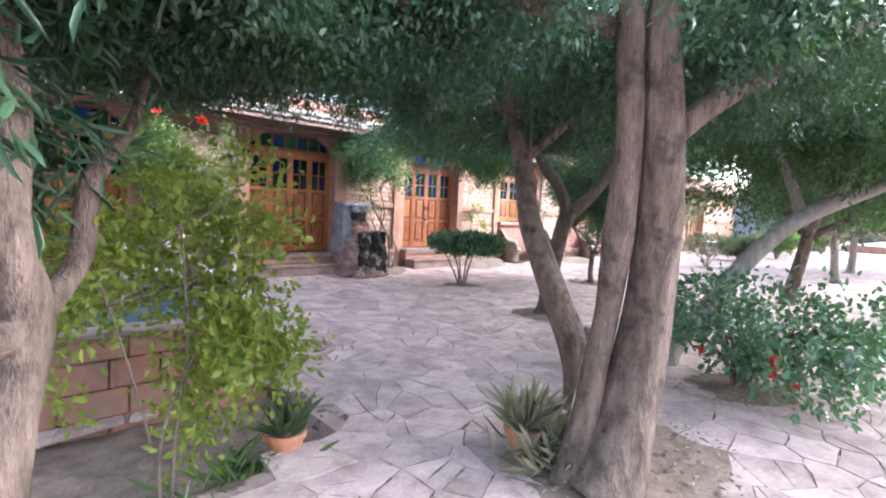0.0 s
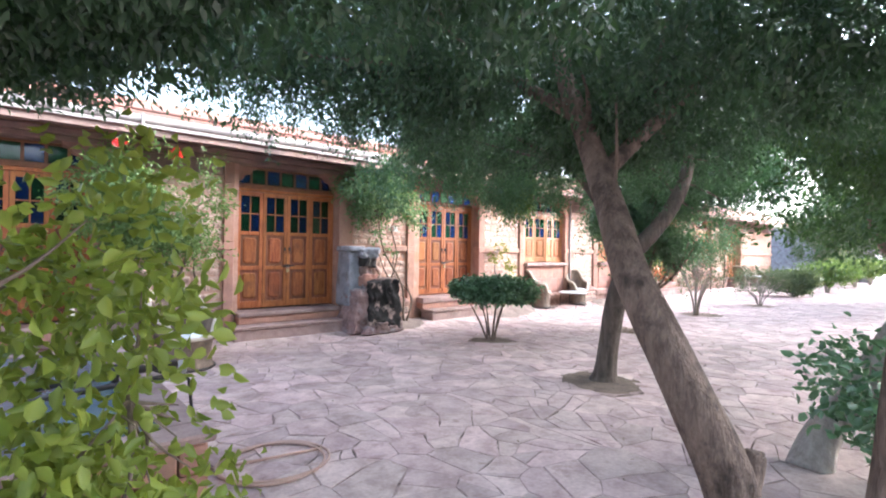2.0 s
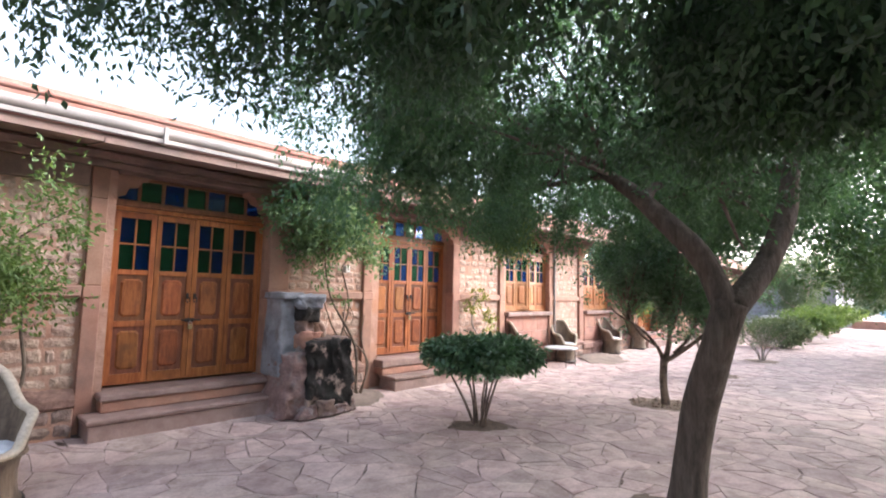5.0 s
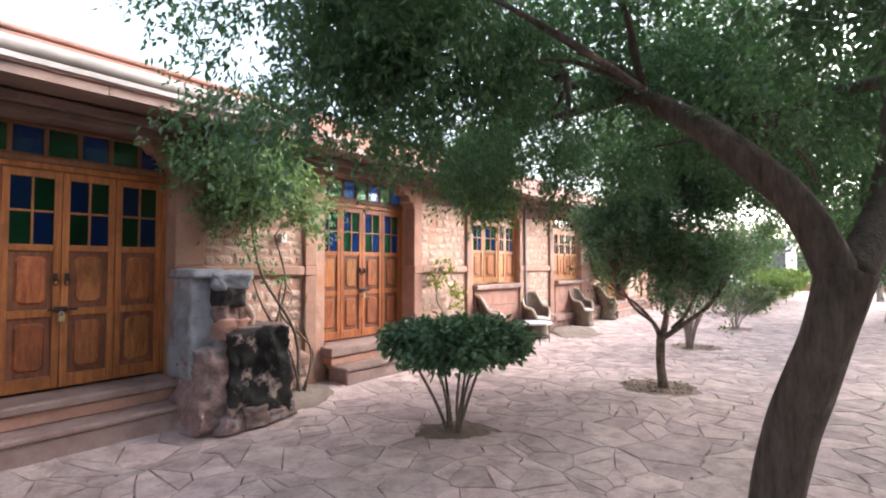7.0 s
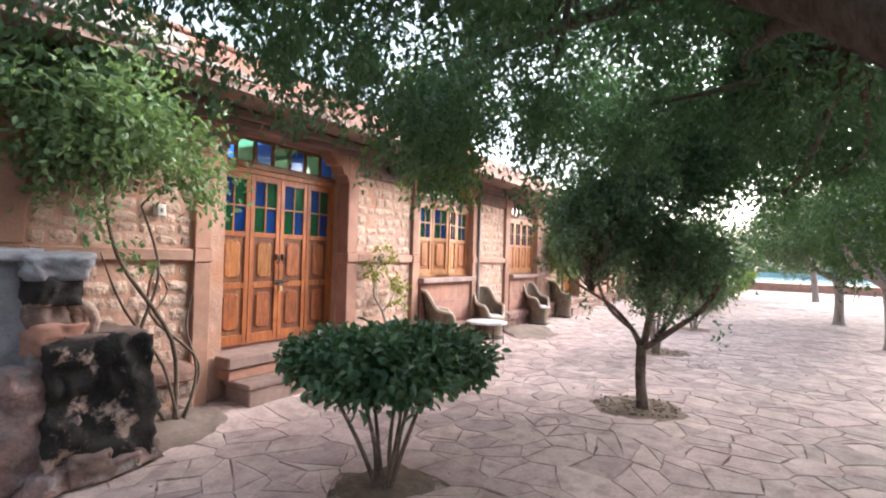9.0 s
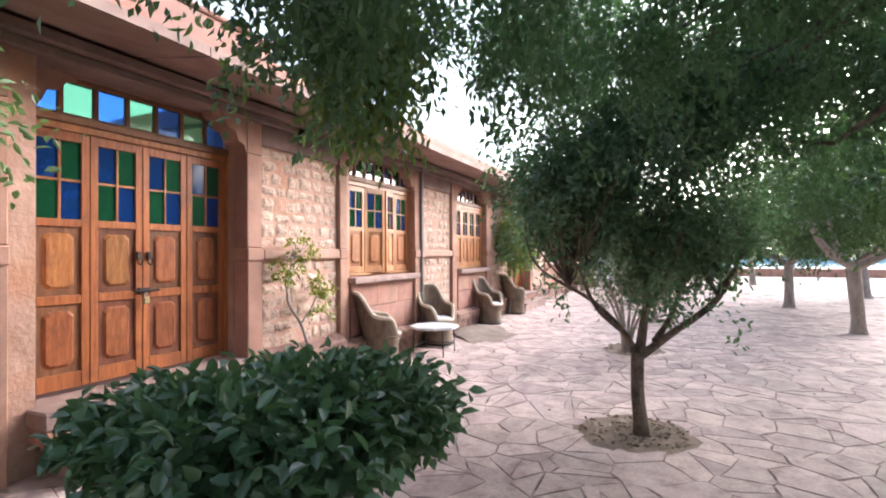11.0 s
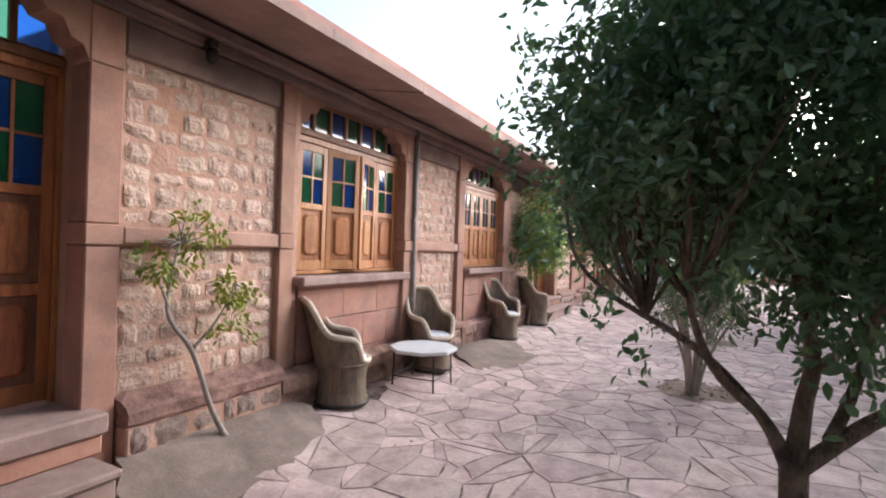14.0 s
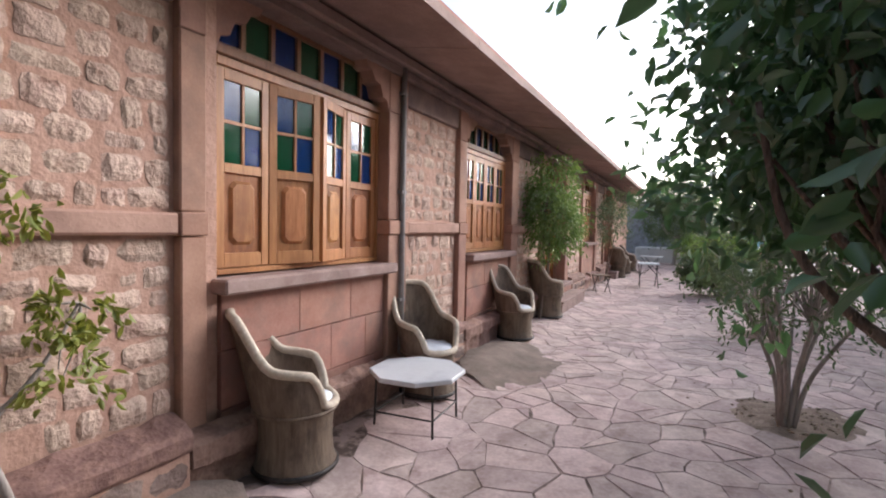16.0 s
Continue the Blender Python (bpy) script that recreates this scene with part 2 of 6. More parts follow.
M_BARK = surface("grey_brown_bark", (0.085, 0.06, 0.046), (0.29, 0.215, 0.17), rough=0.9, scale=4.5, fine=30, bump=1.0, dist=0.05, stretch=(3.0, 3.0, 0.75), stain=(0.07, 0.054, 0.044), stain_scale=5.0, stain_at=(0.52, 0.66))
M_BARK_PALE = surface("pale_bark", (0.22, 0.185, 0.16), (0.42, 0.37, 0.33), rough=0.9, scale=5, fine=22, bump=0.8, dist=0.015, stretch=(3, 3, 0.8))
M_BARK_DARK = surface("dark_fissured_bark", (0.05, 0.038, 0.03), (0.16, 0.125, 0.10), rough=0.9, scale=5, fine=22, bump=1.0, dist=0.025, stretch=(3, 3, 0.7), stain=(0.22, 0.185, 0.155), stain_scale=1.8, stain_at=(0.58, 0.75))
# the shade inside bark hollows, put into a flat dark colour
M_KNOT = surface("hollow_shade_dark", (0.02, 0.016, 0.013), (0.05, 0.04, 0.033), rough=1.0, scale=12)
M_TWIG = surface("twig_bark", (0.10, 0.075, 0.055), (0.22, 0.17, 0.13), rough=0.9, scale=9, bump=0.4)
M_LEAF_DARK = leaf_material("dark_tree_leaf", (0.020, 0.050, 0.028), (0.072, 0.15, 0.066), rough=0.4, glow=0.28, spec=0.6)
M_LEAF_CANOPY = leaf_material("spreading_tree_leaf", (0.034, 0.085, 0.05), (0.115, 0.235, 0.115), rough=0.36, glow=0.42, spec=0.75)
M_LEAF_MID = leaf_material("mid_tree_leaf", (0.026, 0.062, 0.024), (0.085, 0.165, 0.05), glow=0.3)
M_LEAF_SHRUB = leaf_material("glossy_shrub_leaf", (0.034, 0.088, 0.05), (0.13, 0.26, 0.125), rough=0.32, glow=0.28, spec=1.0)
M_LEAF_LIME = leaf_material("lime_vine_leaf", (0.10, 0.165, 0.025), (0.30, 0.36, 0.065), glow=0.5)
M_LEAF_CLIMB = leaf_material("climber_leaf", (0.05, 0.12, 0.03), (0.20, 0.29, 0.09), glow=0.35)
M_LEAF_ROSE = leaf_material("rose_leaf", (0.07, 0.145, 0.06), (0.22, 0.33, 0.16), glow=0.35)
M_LEAF_YELLOW = leaf_material("yellowing_leaf", (0.10, 0.15, 0.03), (0.32, 0.34, 0.08), glow=0.35)
M_LEAF_GREY = leaf_material("grey_green_leaf", (0.06, 0.095, 0.05), (0.15, 0.20, 0.105), glow=0.3)
M_LEAF_DRY = leaf_material("dry_strap_leaf", (0.20, 0.18, 0.11), (0.36, 0.34, 0.22), rough=0.7, glow=0.15)
# paler and greyer than nearer leaves: distance haze put into the colour
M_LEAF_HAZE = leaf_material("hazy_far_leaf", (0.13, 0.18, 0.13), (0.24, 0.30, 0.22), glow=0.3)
M_RED = leaf_material("red_petal", (0.55, 0.02, 0.02), (0.75, 0.05, 0.04), glow=0.3)
M_TERRA = surface("terracotta", (0.42, 0.16, 0.075), (0.58, 0.27, 0.15), rough=0.8, scale=7, bump=0.25, stain=(0.48, 0.35, 0.27), stain_scale=5)
M_WATER = surface("still_water", (0.10, 0.14, 0.17), (0.13, 0.17, 0.2), rough=0.06, scale=3, bump=0.08, dist=0.01, spec=0.8)
M_GREYPLASTER = surface("grey_blue_plaster", (0.19, 0.195, 0.215), (0.33, 0.335, 0.36), scale=4, bump=0.8, dist=0.015, stain=(0.16, 0.14, 0.14), stain_scale=4.5, stain_at=(0.5, 0.68))
M_GRIME = surface("grimy_stone", (0.10, 0.072, 0.064), (0.25, 0.17, 0.145), scale=6, fine=40, bump=0.7, dist=0.012, stain=(0.42, 0.34, 0.31), stain_scale=3.5, stain_at=(0.56, 0.66))
M_PINKPLASTER = surface("eroded_pink_plaster", (0.15, 0.092, 0.082), (0.33, 0.22, 0.20), scale=5, fine=40, bump=1.0, dist=0.02, stain=(0.30, 0.275, 0.275), stain_scale=3.0, stain_at=(0.52, 0.66))
# greyer, darker dressed stone: the eave's shade is put into this colour
M_BEAM = surface("shaded_beam_stone", (0.19, 0.12, 0.10), (0.30, 0.205, 0.175), scale=3, fine=50, bump=0.35, dist=0.006, stain=(0.14, 0.10, 0.09), stain_scale=1.4)
M_SOOT = surface("blackened_stone", (0.009, 0.008, 0.0075), (0.035, 0.03, 0.027), scale=6, fine=40, bump=0.8, dist=0.015, stain=(0.34, 0.25, 0.21), stain_scale=3.6, stain_at=(0.535, 0.60))
M_HOSE = surface("buff_hose", (0.42, 0.28, 0.22), (0.52, 0.36, 0.29), rough=0.6, scale=9, bump=0.1)
M_POOL = surface("turquoise_water", (0.26, 0.42, 0.46), (0.34, 0.50, 0.54), rough=0.15, scale=1)
M_WHITEWALL = surface("whitewashed_wall", (0.60, 0.58, 0.56), (0.75, 0.73, 0.71), scale=1.5, bump=0.2, stain=(0.5, 0.47, 0.45))
M_PLASTIC = surface("white_plastic", (0.7, 0.69, 0.66), (0.8, 0.79, 0.76), rough=0.4, scale=5, bump=0.0)


# ---- building helpers ----
def mesh_of(bm, name, material, smooth=False):
    me = bpy.data.meshes.new(name)
    bm.to_mesh(me)
    bm.free()
    me.materials.append(material)
    if smooth:
        me.shade_smooth()
    return me


def part(name, bm, material, parent=None, label="", smooth=False, at=None):
    ob = new(name, bm if isinstance(bm, bpy.types.Mesh) else mesh_of(bm, name, material, smooth))
    if at is not None:
        ob.matrix_basis = at
    if parent is not None:
        ob.parent = parent
    if label:
        ob["label"] = label
    return ob


def thing(name, label, category, at=None, group="", kind=""):
    e = new(name)
    e.empty_display_size = 0.1
    if at is not None:
        e.matrix_basis = at
    return tagged(e, label, category, group, kind)


def box(bm, x0, x1, y0, y1, z0, z1, bevel=0.0):
    m = Matrix.Translation(((x0 + x1) / 2, (y0 + y1) / 2, (z0 + z1) / 2)) @ Matrix.Diagonal((x1 - x0, y1 - y0, z1 - z0, 1))
    r = bmesh.ops.create_cube(bm, size=1.0, matrix=m)
    if bevel:
        edges = list({e for v in r["verts"] for e in v.link_edges})
        bmesh.ops.bevel(bm, geom=edges, offset=bevel, segments=1, affect="EDGES", profile=0.5)
    return bm


def block(x0, x1, y0, y1, z0, z1, bevel=0.006):
    return box(bmesh.new(), x0, x1, y0, y1, z0, z1, bevel)


def prism(bm, pts, y0, y1):
    """A flat outline of (x, z) points given depth from y0 to y1."""
    a = [bm.verts.new((x, y0, z)) for x, z in pts]
    b = [bm.verts.new((x, y1, z)) for x, z in pts]
    bm.faces.new(a)
    bm.faces.new(list(reversed(b)))
    for i in range(len(pts)):
        j = (i + 1) % len(pts)
        bm.faces.new((a[i], b[i], b[j], a[j]))
    bmesh.ops.recalc_face_normals(bm, faces=bm.faces)
    return bm


def tube(bm, pts, radii, sides=8, caps=True, lumpy=0.0, seed=0.0):
    """A tapered tube along a line of points."""
    pts = [Vector(p) for p in pts]
    if isinstance(radii, (int, float)):
        radii = [radii] * len(pts)
    rings = []
    u = None
    for i, p in enumerate(pts):
        d = (pts[min(i + 1, len(pts) - 1)] - pts[max(i - 1, 0)]).normalized()
        if u is None:
            u = d.orthogonal().normalized()
        u = (u - d * u.dot(d)).normalized()
        w = d.cross(u)
        ring = []
        for k in range(sides):
            a = 2 * math.pi * k / sides
            dr = u * math.cos(a) + w * math.sin(a)
            r = radii[i]
            if lumpy:
                r *= 1 + lumpy * noise.noise(Vector((dr.x * 1.6 + seed, dr.y * 1.6, p.z * 1.7 + dr.z)))
            ring.append(bm.verts.new(p + dr * r))
        rings.append(ring)
    for a, b in zip(rings, rings[1:]):
        for k in range(sides):
            bm.faces.new((a[k], a[(k + 1) % sides], b[(k + 1) % sides], b[k]))
    if caps:
        bm.faces.new(list(reversed(rings[0])))
        bm.faces.new(rings[-1])
    return bm


def smooth_line(pts, n=5):
    """Catmull-Rom through points (x, y, z, r)."""
    pts = [Vector(p) for p in pts]
    out = []
    for i in range(len(pts) - 1):
        p0, p1, p2, p3 = pts[max(i - 1, 0)], pts[i], pts[i + 1], pts[min(i + 2, len(pts) - 1)]
        for k in range(n):
            t = k / n
            out.append(0.5 * ((2 * p1) + (p2 - p0) * t + (2 * p0 - 5 * p1 + 4 * p2 - p3) * t * t + (3 * p1 - p0 - 3 * p2 + p3) * t ** 3))
    out.append(pts[-1])
    return out


def limb(bm, pts, n=5, sides=10, lumpy=0.12, seed=0.0):
    line = smooth_line([Vector(p) for p in pts], n)
    return tube(bm, [p.to_3d() if len(p) == 3 else Vector(p[:3]) for p in line], [p[3] for p in line], sides, True, lumpy, seed)


def leaves_mesh(name, pos, axis, length, width, material, fold=0.25, rng=None, flat=0.0, fine=False):
    """Many folded leaf blades, each with its own place, direction and size."""
    n = len(pos)
    axis = axis / np.maximum(np.linalg.norm(axis, axis=1, keepdims=True), 1e-6)
    side = np.cross(axis, rng.normal(size=(n, 3)) + np.array([0.0, 0.0, flat]))
    side /= np.maximum(np.linalg.norm(side, axis=1, keepdims=True), 1e-6)
    up = np.cross(side, axis)
    L = (length * rng.uniform(0.7, 1.25, n))[:, None]
    W = (width * rng.uniform(0.75, 1.2, n))[:, None]
    if fine:
        # small leaflets: one bent blade of four corners each
        v = np.empty((n, 4, 3))
        v[:, 0] = pos
        v[:, 1] = pos + axis * L * 0.45 + side * W * 0.55 + up * W * fold
        v[:, 2] = pos + axis * L - up * L * 0.1
        v[:, 3] = pos + axis * L * 0.45 - side * W * 0.55 + up * W * fold
        me = bpy.data.meshes.new(name)
        me.vertices.add(n * 4)
        me.vertices.foreach_set("co", v.reshape(-1))
        me.loops.add(n * 4)
        me.loops.foreach_set("vertex_index", np.arange(n * 4, dtype=np.int32))
        me.polygons.add(n)
        me.polygons.foreach_set("loop_start", np.arange(0, n * 4, 4, dtype=np.int32))
        me.update(calc_edges=True)
        me.materials.append(material)
        return me
    v = np.empty((n, 6, 3))
    v[:, 0] = pos
    v[:, 1] = pos + axis * L * 0.35 + side * W * 0.5 + up * W * fold
    v[:, 2] = pos + axis * L * 0.7 + side * W * 0.4 + up * W * fold * 0.7
    v[:, 3] = pos + axis * L - up * L * 0.12
    v[:, 4] = pos + axis * L * 0.7 - side * W * 0.4 + up * W * fold * 0.7
    v[:, 5] = pos + axis * L * 0.35 - side * W * 0.5 + up * W * fold
    quads = np.array([[0, 1, 2, 3], [0, 3, 4, 5]])
    f = (np.arange(n) * 6)[:, None, None] + quads[None]
    me = bpy.data.meshes.new(name)
    me.vertices.add(n * 6)
    me.vertices.foreach_set("co", v.reshape(-1))
    me.loops.add(n * 8)
    me.loops.foreach_set("vertex_index", f.reshape(-1).astype(np.int32))
    me.polygons.add(n * 2)
    me.polygons.foreach_set("loop_start", np.arange(0, n * 8, 4, dtype=np.int32))
    me.update(calc_edges=True)
    me.materials.append(material)
    return me


def crown_points(rng, blobs, n, hollow=0.55, clump=0.0):
    """Twig places spread through a union of ellipsoids (x, y, z, rx, ry, rz, weight), denser to the outside, with gaps."""
    w = np.array([b[6] for b in blobs], float)
    pick = rng.choice(len(blobs), n, p=w / w.sum())
    d = rng.normal(size=(n, 3))
    d /= np.linalg.norm(d, axis=1, keepdims=True)
    r = rng.uniform(hollow ** 3, 1, n) ** (1 / 3)
    b = np.array([x[:6] for x in blobs])[pick]
    wob = 1 + 0.16 * np.sin(d[:, 0] * 5 + b[:, 0] * 3) + 0.13 * np.sin(d[:, 1] * 7 + d[:, 2] * 4 + b[:, 1])
    p = b[:, :3] + d * b[:, 3:6] * (r * wob)[:, None]
    if clump:
        # sprays gather into hanging tufts of uneven size
        k = max(4, n // 15)
        own = rng.integers(0, k, n)
        size = rng.uniform(0.5, 1.35, k)[own]
        p = p[own] + rng.normal(size=(n, 3)) * np.array([1, 1, 1.15]) * (clump * size)[:, None]
        d = d[own] * 0.5 + rng.normal(size=(n, 3)) * 0.5
        d /= np.linalg.norm(d, axis=1, keepdims=True)
    gap = np.sin(p[:, 0] * 3.1 + 1) * np.sin(p[:, 1] * 2.7 + 2) + 0.6 * np.sin(p[:, 2] * 4.3 + p[:, 0] * 2.1)
    keep = gap > -0.75 + 0.3 * rng.random(n)
    return p[keep], d[keep]


def foliage(name, rng, blobs, twigs, per, length, width, material, droop=0.5, twig_len=0.3, spread=0.06, hollow=0.55, fold=0.25, flat=0.0, clump=0.0, low=0.0):
    """Leaves in sprays along short hanging twigs."""
    p, d = crown_points(rng, blobs, twigs, hollow, clump)
    n = len(p)
    dirs = d + rng.normal(size=(n, 3)) * 0.5
    dirs[:, 2] -= droop
    dirs /= np.linalg.norm(dirs, axis=1, keepdims=True)
    s = rng.random((n, per))[..., None]
    pos = p[:, None] + dirs[:, None] * s * twig_len * rng.uniform(0.6, 1.4, (n, 1, 1)) + rng.normal(size=(n, per, 3)) * spread
    pos[..., 2] -= (s[..., 0] ** 2) * twig_len * droop * 0.4
    pos[..., 2] = np.where(pos[..., 2] < low, 2 * low - pos[..., 2], pos[..., 2])
    ax = dirs[:, None] * 0.8 + rng.normal(size=(n, per, 3)) * 0.6
    ax[..., 2] -= droop * 0.5
    return leaves_mesh(name, pos.reshape(-1, 3), ax.reshape(-1, 3), length, width, material, fold, rng, flat, n * per > 15000 and length < 0.053)


def ground_z(y):
    t = min(max((y - 8.8) / 0.75, 0), 1)
    return 0.09 * t * t * (3 - 2 * t)


SUNK = (-1.6, 2.26, 2.70, 4.06)  # planting bed before the tank, below the paving


def bed_z(x, y):
    return -0.12 if SUNK[0] < x < SUNK[1] and SUNK[2] < y < SUNK[3] else ground_z(y)


# ---- setting: ground, building ----
def ground():
    bm = bmesh.new()
    xs = [-400, -60, -12, SUNK[0] - 0.01, SUNK[0] + 0.01, 0, SUNK[1] - 0.01, SUNK[1] + 0.01, 10, 20, 30, 60, 400]
    ys = [-400, -60, -12, 0, SUNK[2] - 0.01, SUNK[2] + 0.01, SUNK[3] - 0.01, SUNK[3] + 0.01, 7.4, 8.8, 9.0, 9.2, 9.4, 9.55, 12, 60, 400]
    vs = [[bm.verts.new((x, y, bed_z(x, y) - 0.0062)) for x in xs] for y in ys]
    for j in range(len(ys) - 1):
        for i in range(len(xs) - 1):
            bm.faces.new((vs[j][i], vs[j][i + 1], vs[j + 1][i + 1], vs[j + 1][i]))
    return tagged(part("ground", bm, M_JOINT), "dusty pink sandstone terrace bed under the paving", "ground", kind="structure")


ground()

WALL_Y, BACK_Y = 9.762, 10.22
TOP = 3.22
# name, kind, left, right, bottom of the wooden unit, its depth
OPENINGS = [
    ("door_4", "door", 0.58, 2.34, 0.50, 9.96),
    ("door_1", "door", 4.37, 6.22, 0.50, 9.95),
    ("door_2", "door", 8.25, 10.04, 0.55, 9.98),
    ("window_1", "window", 11.86, 13.60, 1.28, 9.82),
    ("window_2", "window", 15.48, 17.04, 1.28, 9.82),
    ("door_3", "door", 19.05, 20.75, 0.50, 9.96),
    ("window_3", "window", 22.9, 24.5, 1.28, 9.85),
    ("door_5", "door", 26.4, 28.1, 0.50, 9.96),
]
JAMBS = {"door_1": (0.27, 0.30), "door_2": (0.38, 0.20), "window_1": (0.29, 0.32), "window_2": (0.36, 0.30)}  # widths of the stone jambs
SETBACK = {"door_1": 0.11, "door_2": 0.20, "window_1": 0.13, "window_2": 0.15}  # the western jamb stands back from the unit
HEAD = 2.60  # top of the leaves' frame
FAN = 2.98  # top of the fanlight


def facade():
    bm = bmesh.new()
    x = -8.0
    for _, kind, a, b, z0, _ in OPENINGS:
        box(bm, x, a - 0.02, WALL_Y, BACK_Y, -0.05, TOP)
        box(bm, a - 0.02, b + 0.02, WALL_Y, BACK_Y, FAN, TOP)
        box(bm, a - 0.02, b + 0.02, WALL_Y + 0.02, BACK_Y, -0.05, z0 - 0.04)
        x = b + 0.02
    box(bm, x, 33.0, WALL_Y, BACK_Y, -0.05, TOP)
    w = tagged(part("wall_north", bm, M_MORTAR), "pink-mortared sandstone rubble wall of a long low house", "wall", kind="structure")
    return w


wall = facade()


def room_behind():
    bm = bmesh.new()
    box(bm, -8, 33, 13.0, 13.2, -0.05, 3.2)
    box(bm, -8.2, -8, BACK_Y - 0.4, 13.2, -0.05, 3.2)
    box(bm, 33, 33.2, 9.8, 13.2, -0.05, 3.2)
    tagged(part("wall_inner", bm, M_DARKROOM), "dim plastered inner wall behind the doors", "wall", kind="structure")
    # unroofed gap added behind door_2, so that sky light brightens its fan panes
    c = box(box(bmesh.new(), -8, 7.3, BACK_Y, 13.2, 3.23, 3.33), 10.9, 33, BACK_Y, 13.2, 3.23, 3.33)
    for x in (7.3, 10.7):
        tagged(part("wall_sky_gap", block(x, x + 0.2, BACK_Y + 0.003, 12.997, -0.05, 3.2, 0), M_MORTAR), "side wall of an added unroofed gap that backlights a fanlight", "wall", kind="structure")
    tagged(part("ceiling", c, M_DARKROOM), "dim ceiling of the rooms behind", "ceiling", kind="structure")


room_behind()


def eaves():
    """Sloping stone eave slabs with joints, the soffit moulding, the parapet above and the gutter."""
    e = thing("eave", "sloping red sandstone eave slabs along the house", "eave", kind="structure")
    x = -8.0
    k = 0
    while x < 33:
        w = 1.2 + 0.12 * math.sin(k * 2.1)
        bm = bmesh.new()
        lift = 0.006 * math.sin(k * 1.7)
        prof = [(8.86, 3.05), (9.9, 3.21), (9.9, 3.29), (8.86, 3.125)]
        va = [bm.verts.new((x + 0.004, y, z + lift)) for y, z in prof]
        vb = [bm.verts.new((min(x + w, 33) - 0.004, y, z + lift)) for y, z in prof]
        bm.faces.new(va)
        bm.faces.new(list(reversed(vb)))
        for i in range(4):
            bm.faces.new((va[i], vb[i], vb[(i + 1) % 4], va[(i + 1) % 4]))
        bmesh.ops.recalc_face_normals(bm, faces=bm.faces)
        part("slab", bm, M_EAVE, e)
        x += w
        k += 1
    c = bmesh.new()
    box(c, -8, 33, 9.62, WALL_Y - 0.003, 3.05, 3.14, 0.012)
    box(c, -8, 33, 9.68, WALL_Y - 0.003, 2.97, 3.046, 0.01)
    tagged(part("cornice", c, M_BEAM), "moulded stone band under the eave", "trim", kind="structure")
    r = bmesh.new()
    prism_yz(r, [(8.93, 3.15), (9.9, 3.62), (9.9, 3.72), (8.93, 3.215)], -8, 33)
    box(r, -8, 33, 9.9, 10.2, 3.3, 3.78, 0.01)
    tagged(part("roof", r, M_ROOF), "low-pitched red sandstone roof edge", "roof", kind="structure")
    f = bmesh.new()
    box(f, -8, 9.6, 8.935, 9.03, 3.17, 3.385, 0.012)
    box(f, -8, 9.6, 8.915, 9.06, 3.388, 3.43, 0.012)
    tagged(part("fascia", f, M_ROOF), "red plastered roof fascia with a thin lip", "trim", kind="structure")
    b = bmesh.new()
    # roof left open over the added gap behind door_2
    box(b, -8, 7.3, 10.2, 13.4, 3.34, 3.6, 0)
    box(b, 10.9, 33, 10.2, 13.4, 3.34, 3.6, 0)
    tagged(part("roof_terrace", b, M_ROOF), "flat roof behind the parapet", "roof", kind="structure")


def prism_yz(bm, prof, x0, x1):
    va = [bm.verts.new((x0, y, z)) for y, z in prof]
    vb = [bm.verts.new((x1, y, z)) for y, z in prof]
    bm.faces.new(va)
    bm.faces.new(list(reversed(vb)))
    for i in range(len(prof)):
        j = (i + 1) % len(prof)
        bm.faces.new((va[i], vb[i], vb[j], va[j]))
    bmesh.ops.recalc_face_normals(bm, faces=bm.faces)
    return bm


eaves()


def gutter():
    g = thing("gutter", "pale round gutter pipe and strip along the eave edge", "gutter", kind="structure")
    part("gutter_pipe", tube(bmesh.new(), [(-8 + i * 1.9, 8.84, 3.255 + 0.006 * math.sin(i)) for i in range(9)], 0.055, 10), M_GUTTER, g, smooth=True)
    part("gutter_strip", block(-8, 7.9, 8.80, 8.845, 3.14, 3.185, 0.004), M_GUTTER, g)
    for i in range(8):
        part("gutter_clip", block(-6 + i * 1.75, -5.96 + i * 1.75, 8.775, 8.87, 3.13, 3.31, 0.004), M_GUTTER, g)


gutter()


def drain_pipe(x, y, z0, z1, mat, label):
    d = thing("drain_pipe", label, "pipe", pose(x, y, 0), kind="structure")
    part("pipe", tube(bmesh.new(), [(0, 0, z0), (0, 0, z1)], 0.028, 8), mat, d, smooth=True)
    for z in (0.9, 1.9, 2.8):
        part("clip", block(-0.045, 0.045, -0.02, 0.09, z, z + 0.03, 0.004), mat, d)


drain_pipe(13.80, 9.68, ground_z(9.7), 3.1, M_PIPE, "thin grey drain pipe clipped to the wall")
drain_pipe(2.62, 9.68, ground_z(9.7), 3.1, M_GUTTER, "thin white drain pipe clipped to the wall")


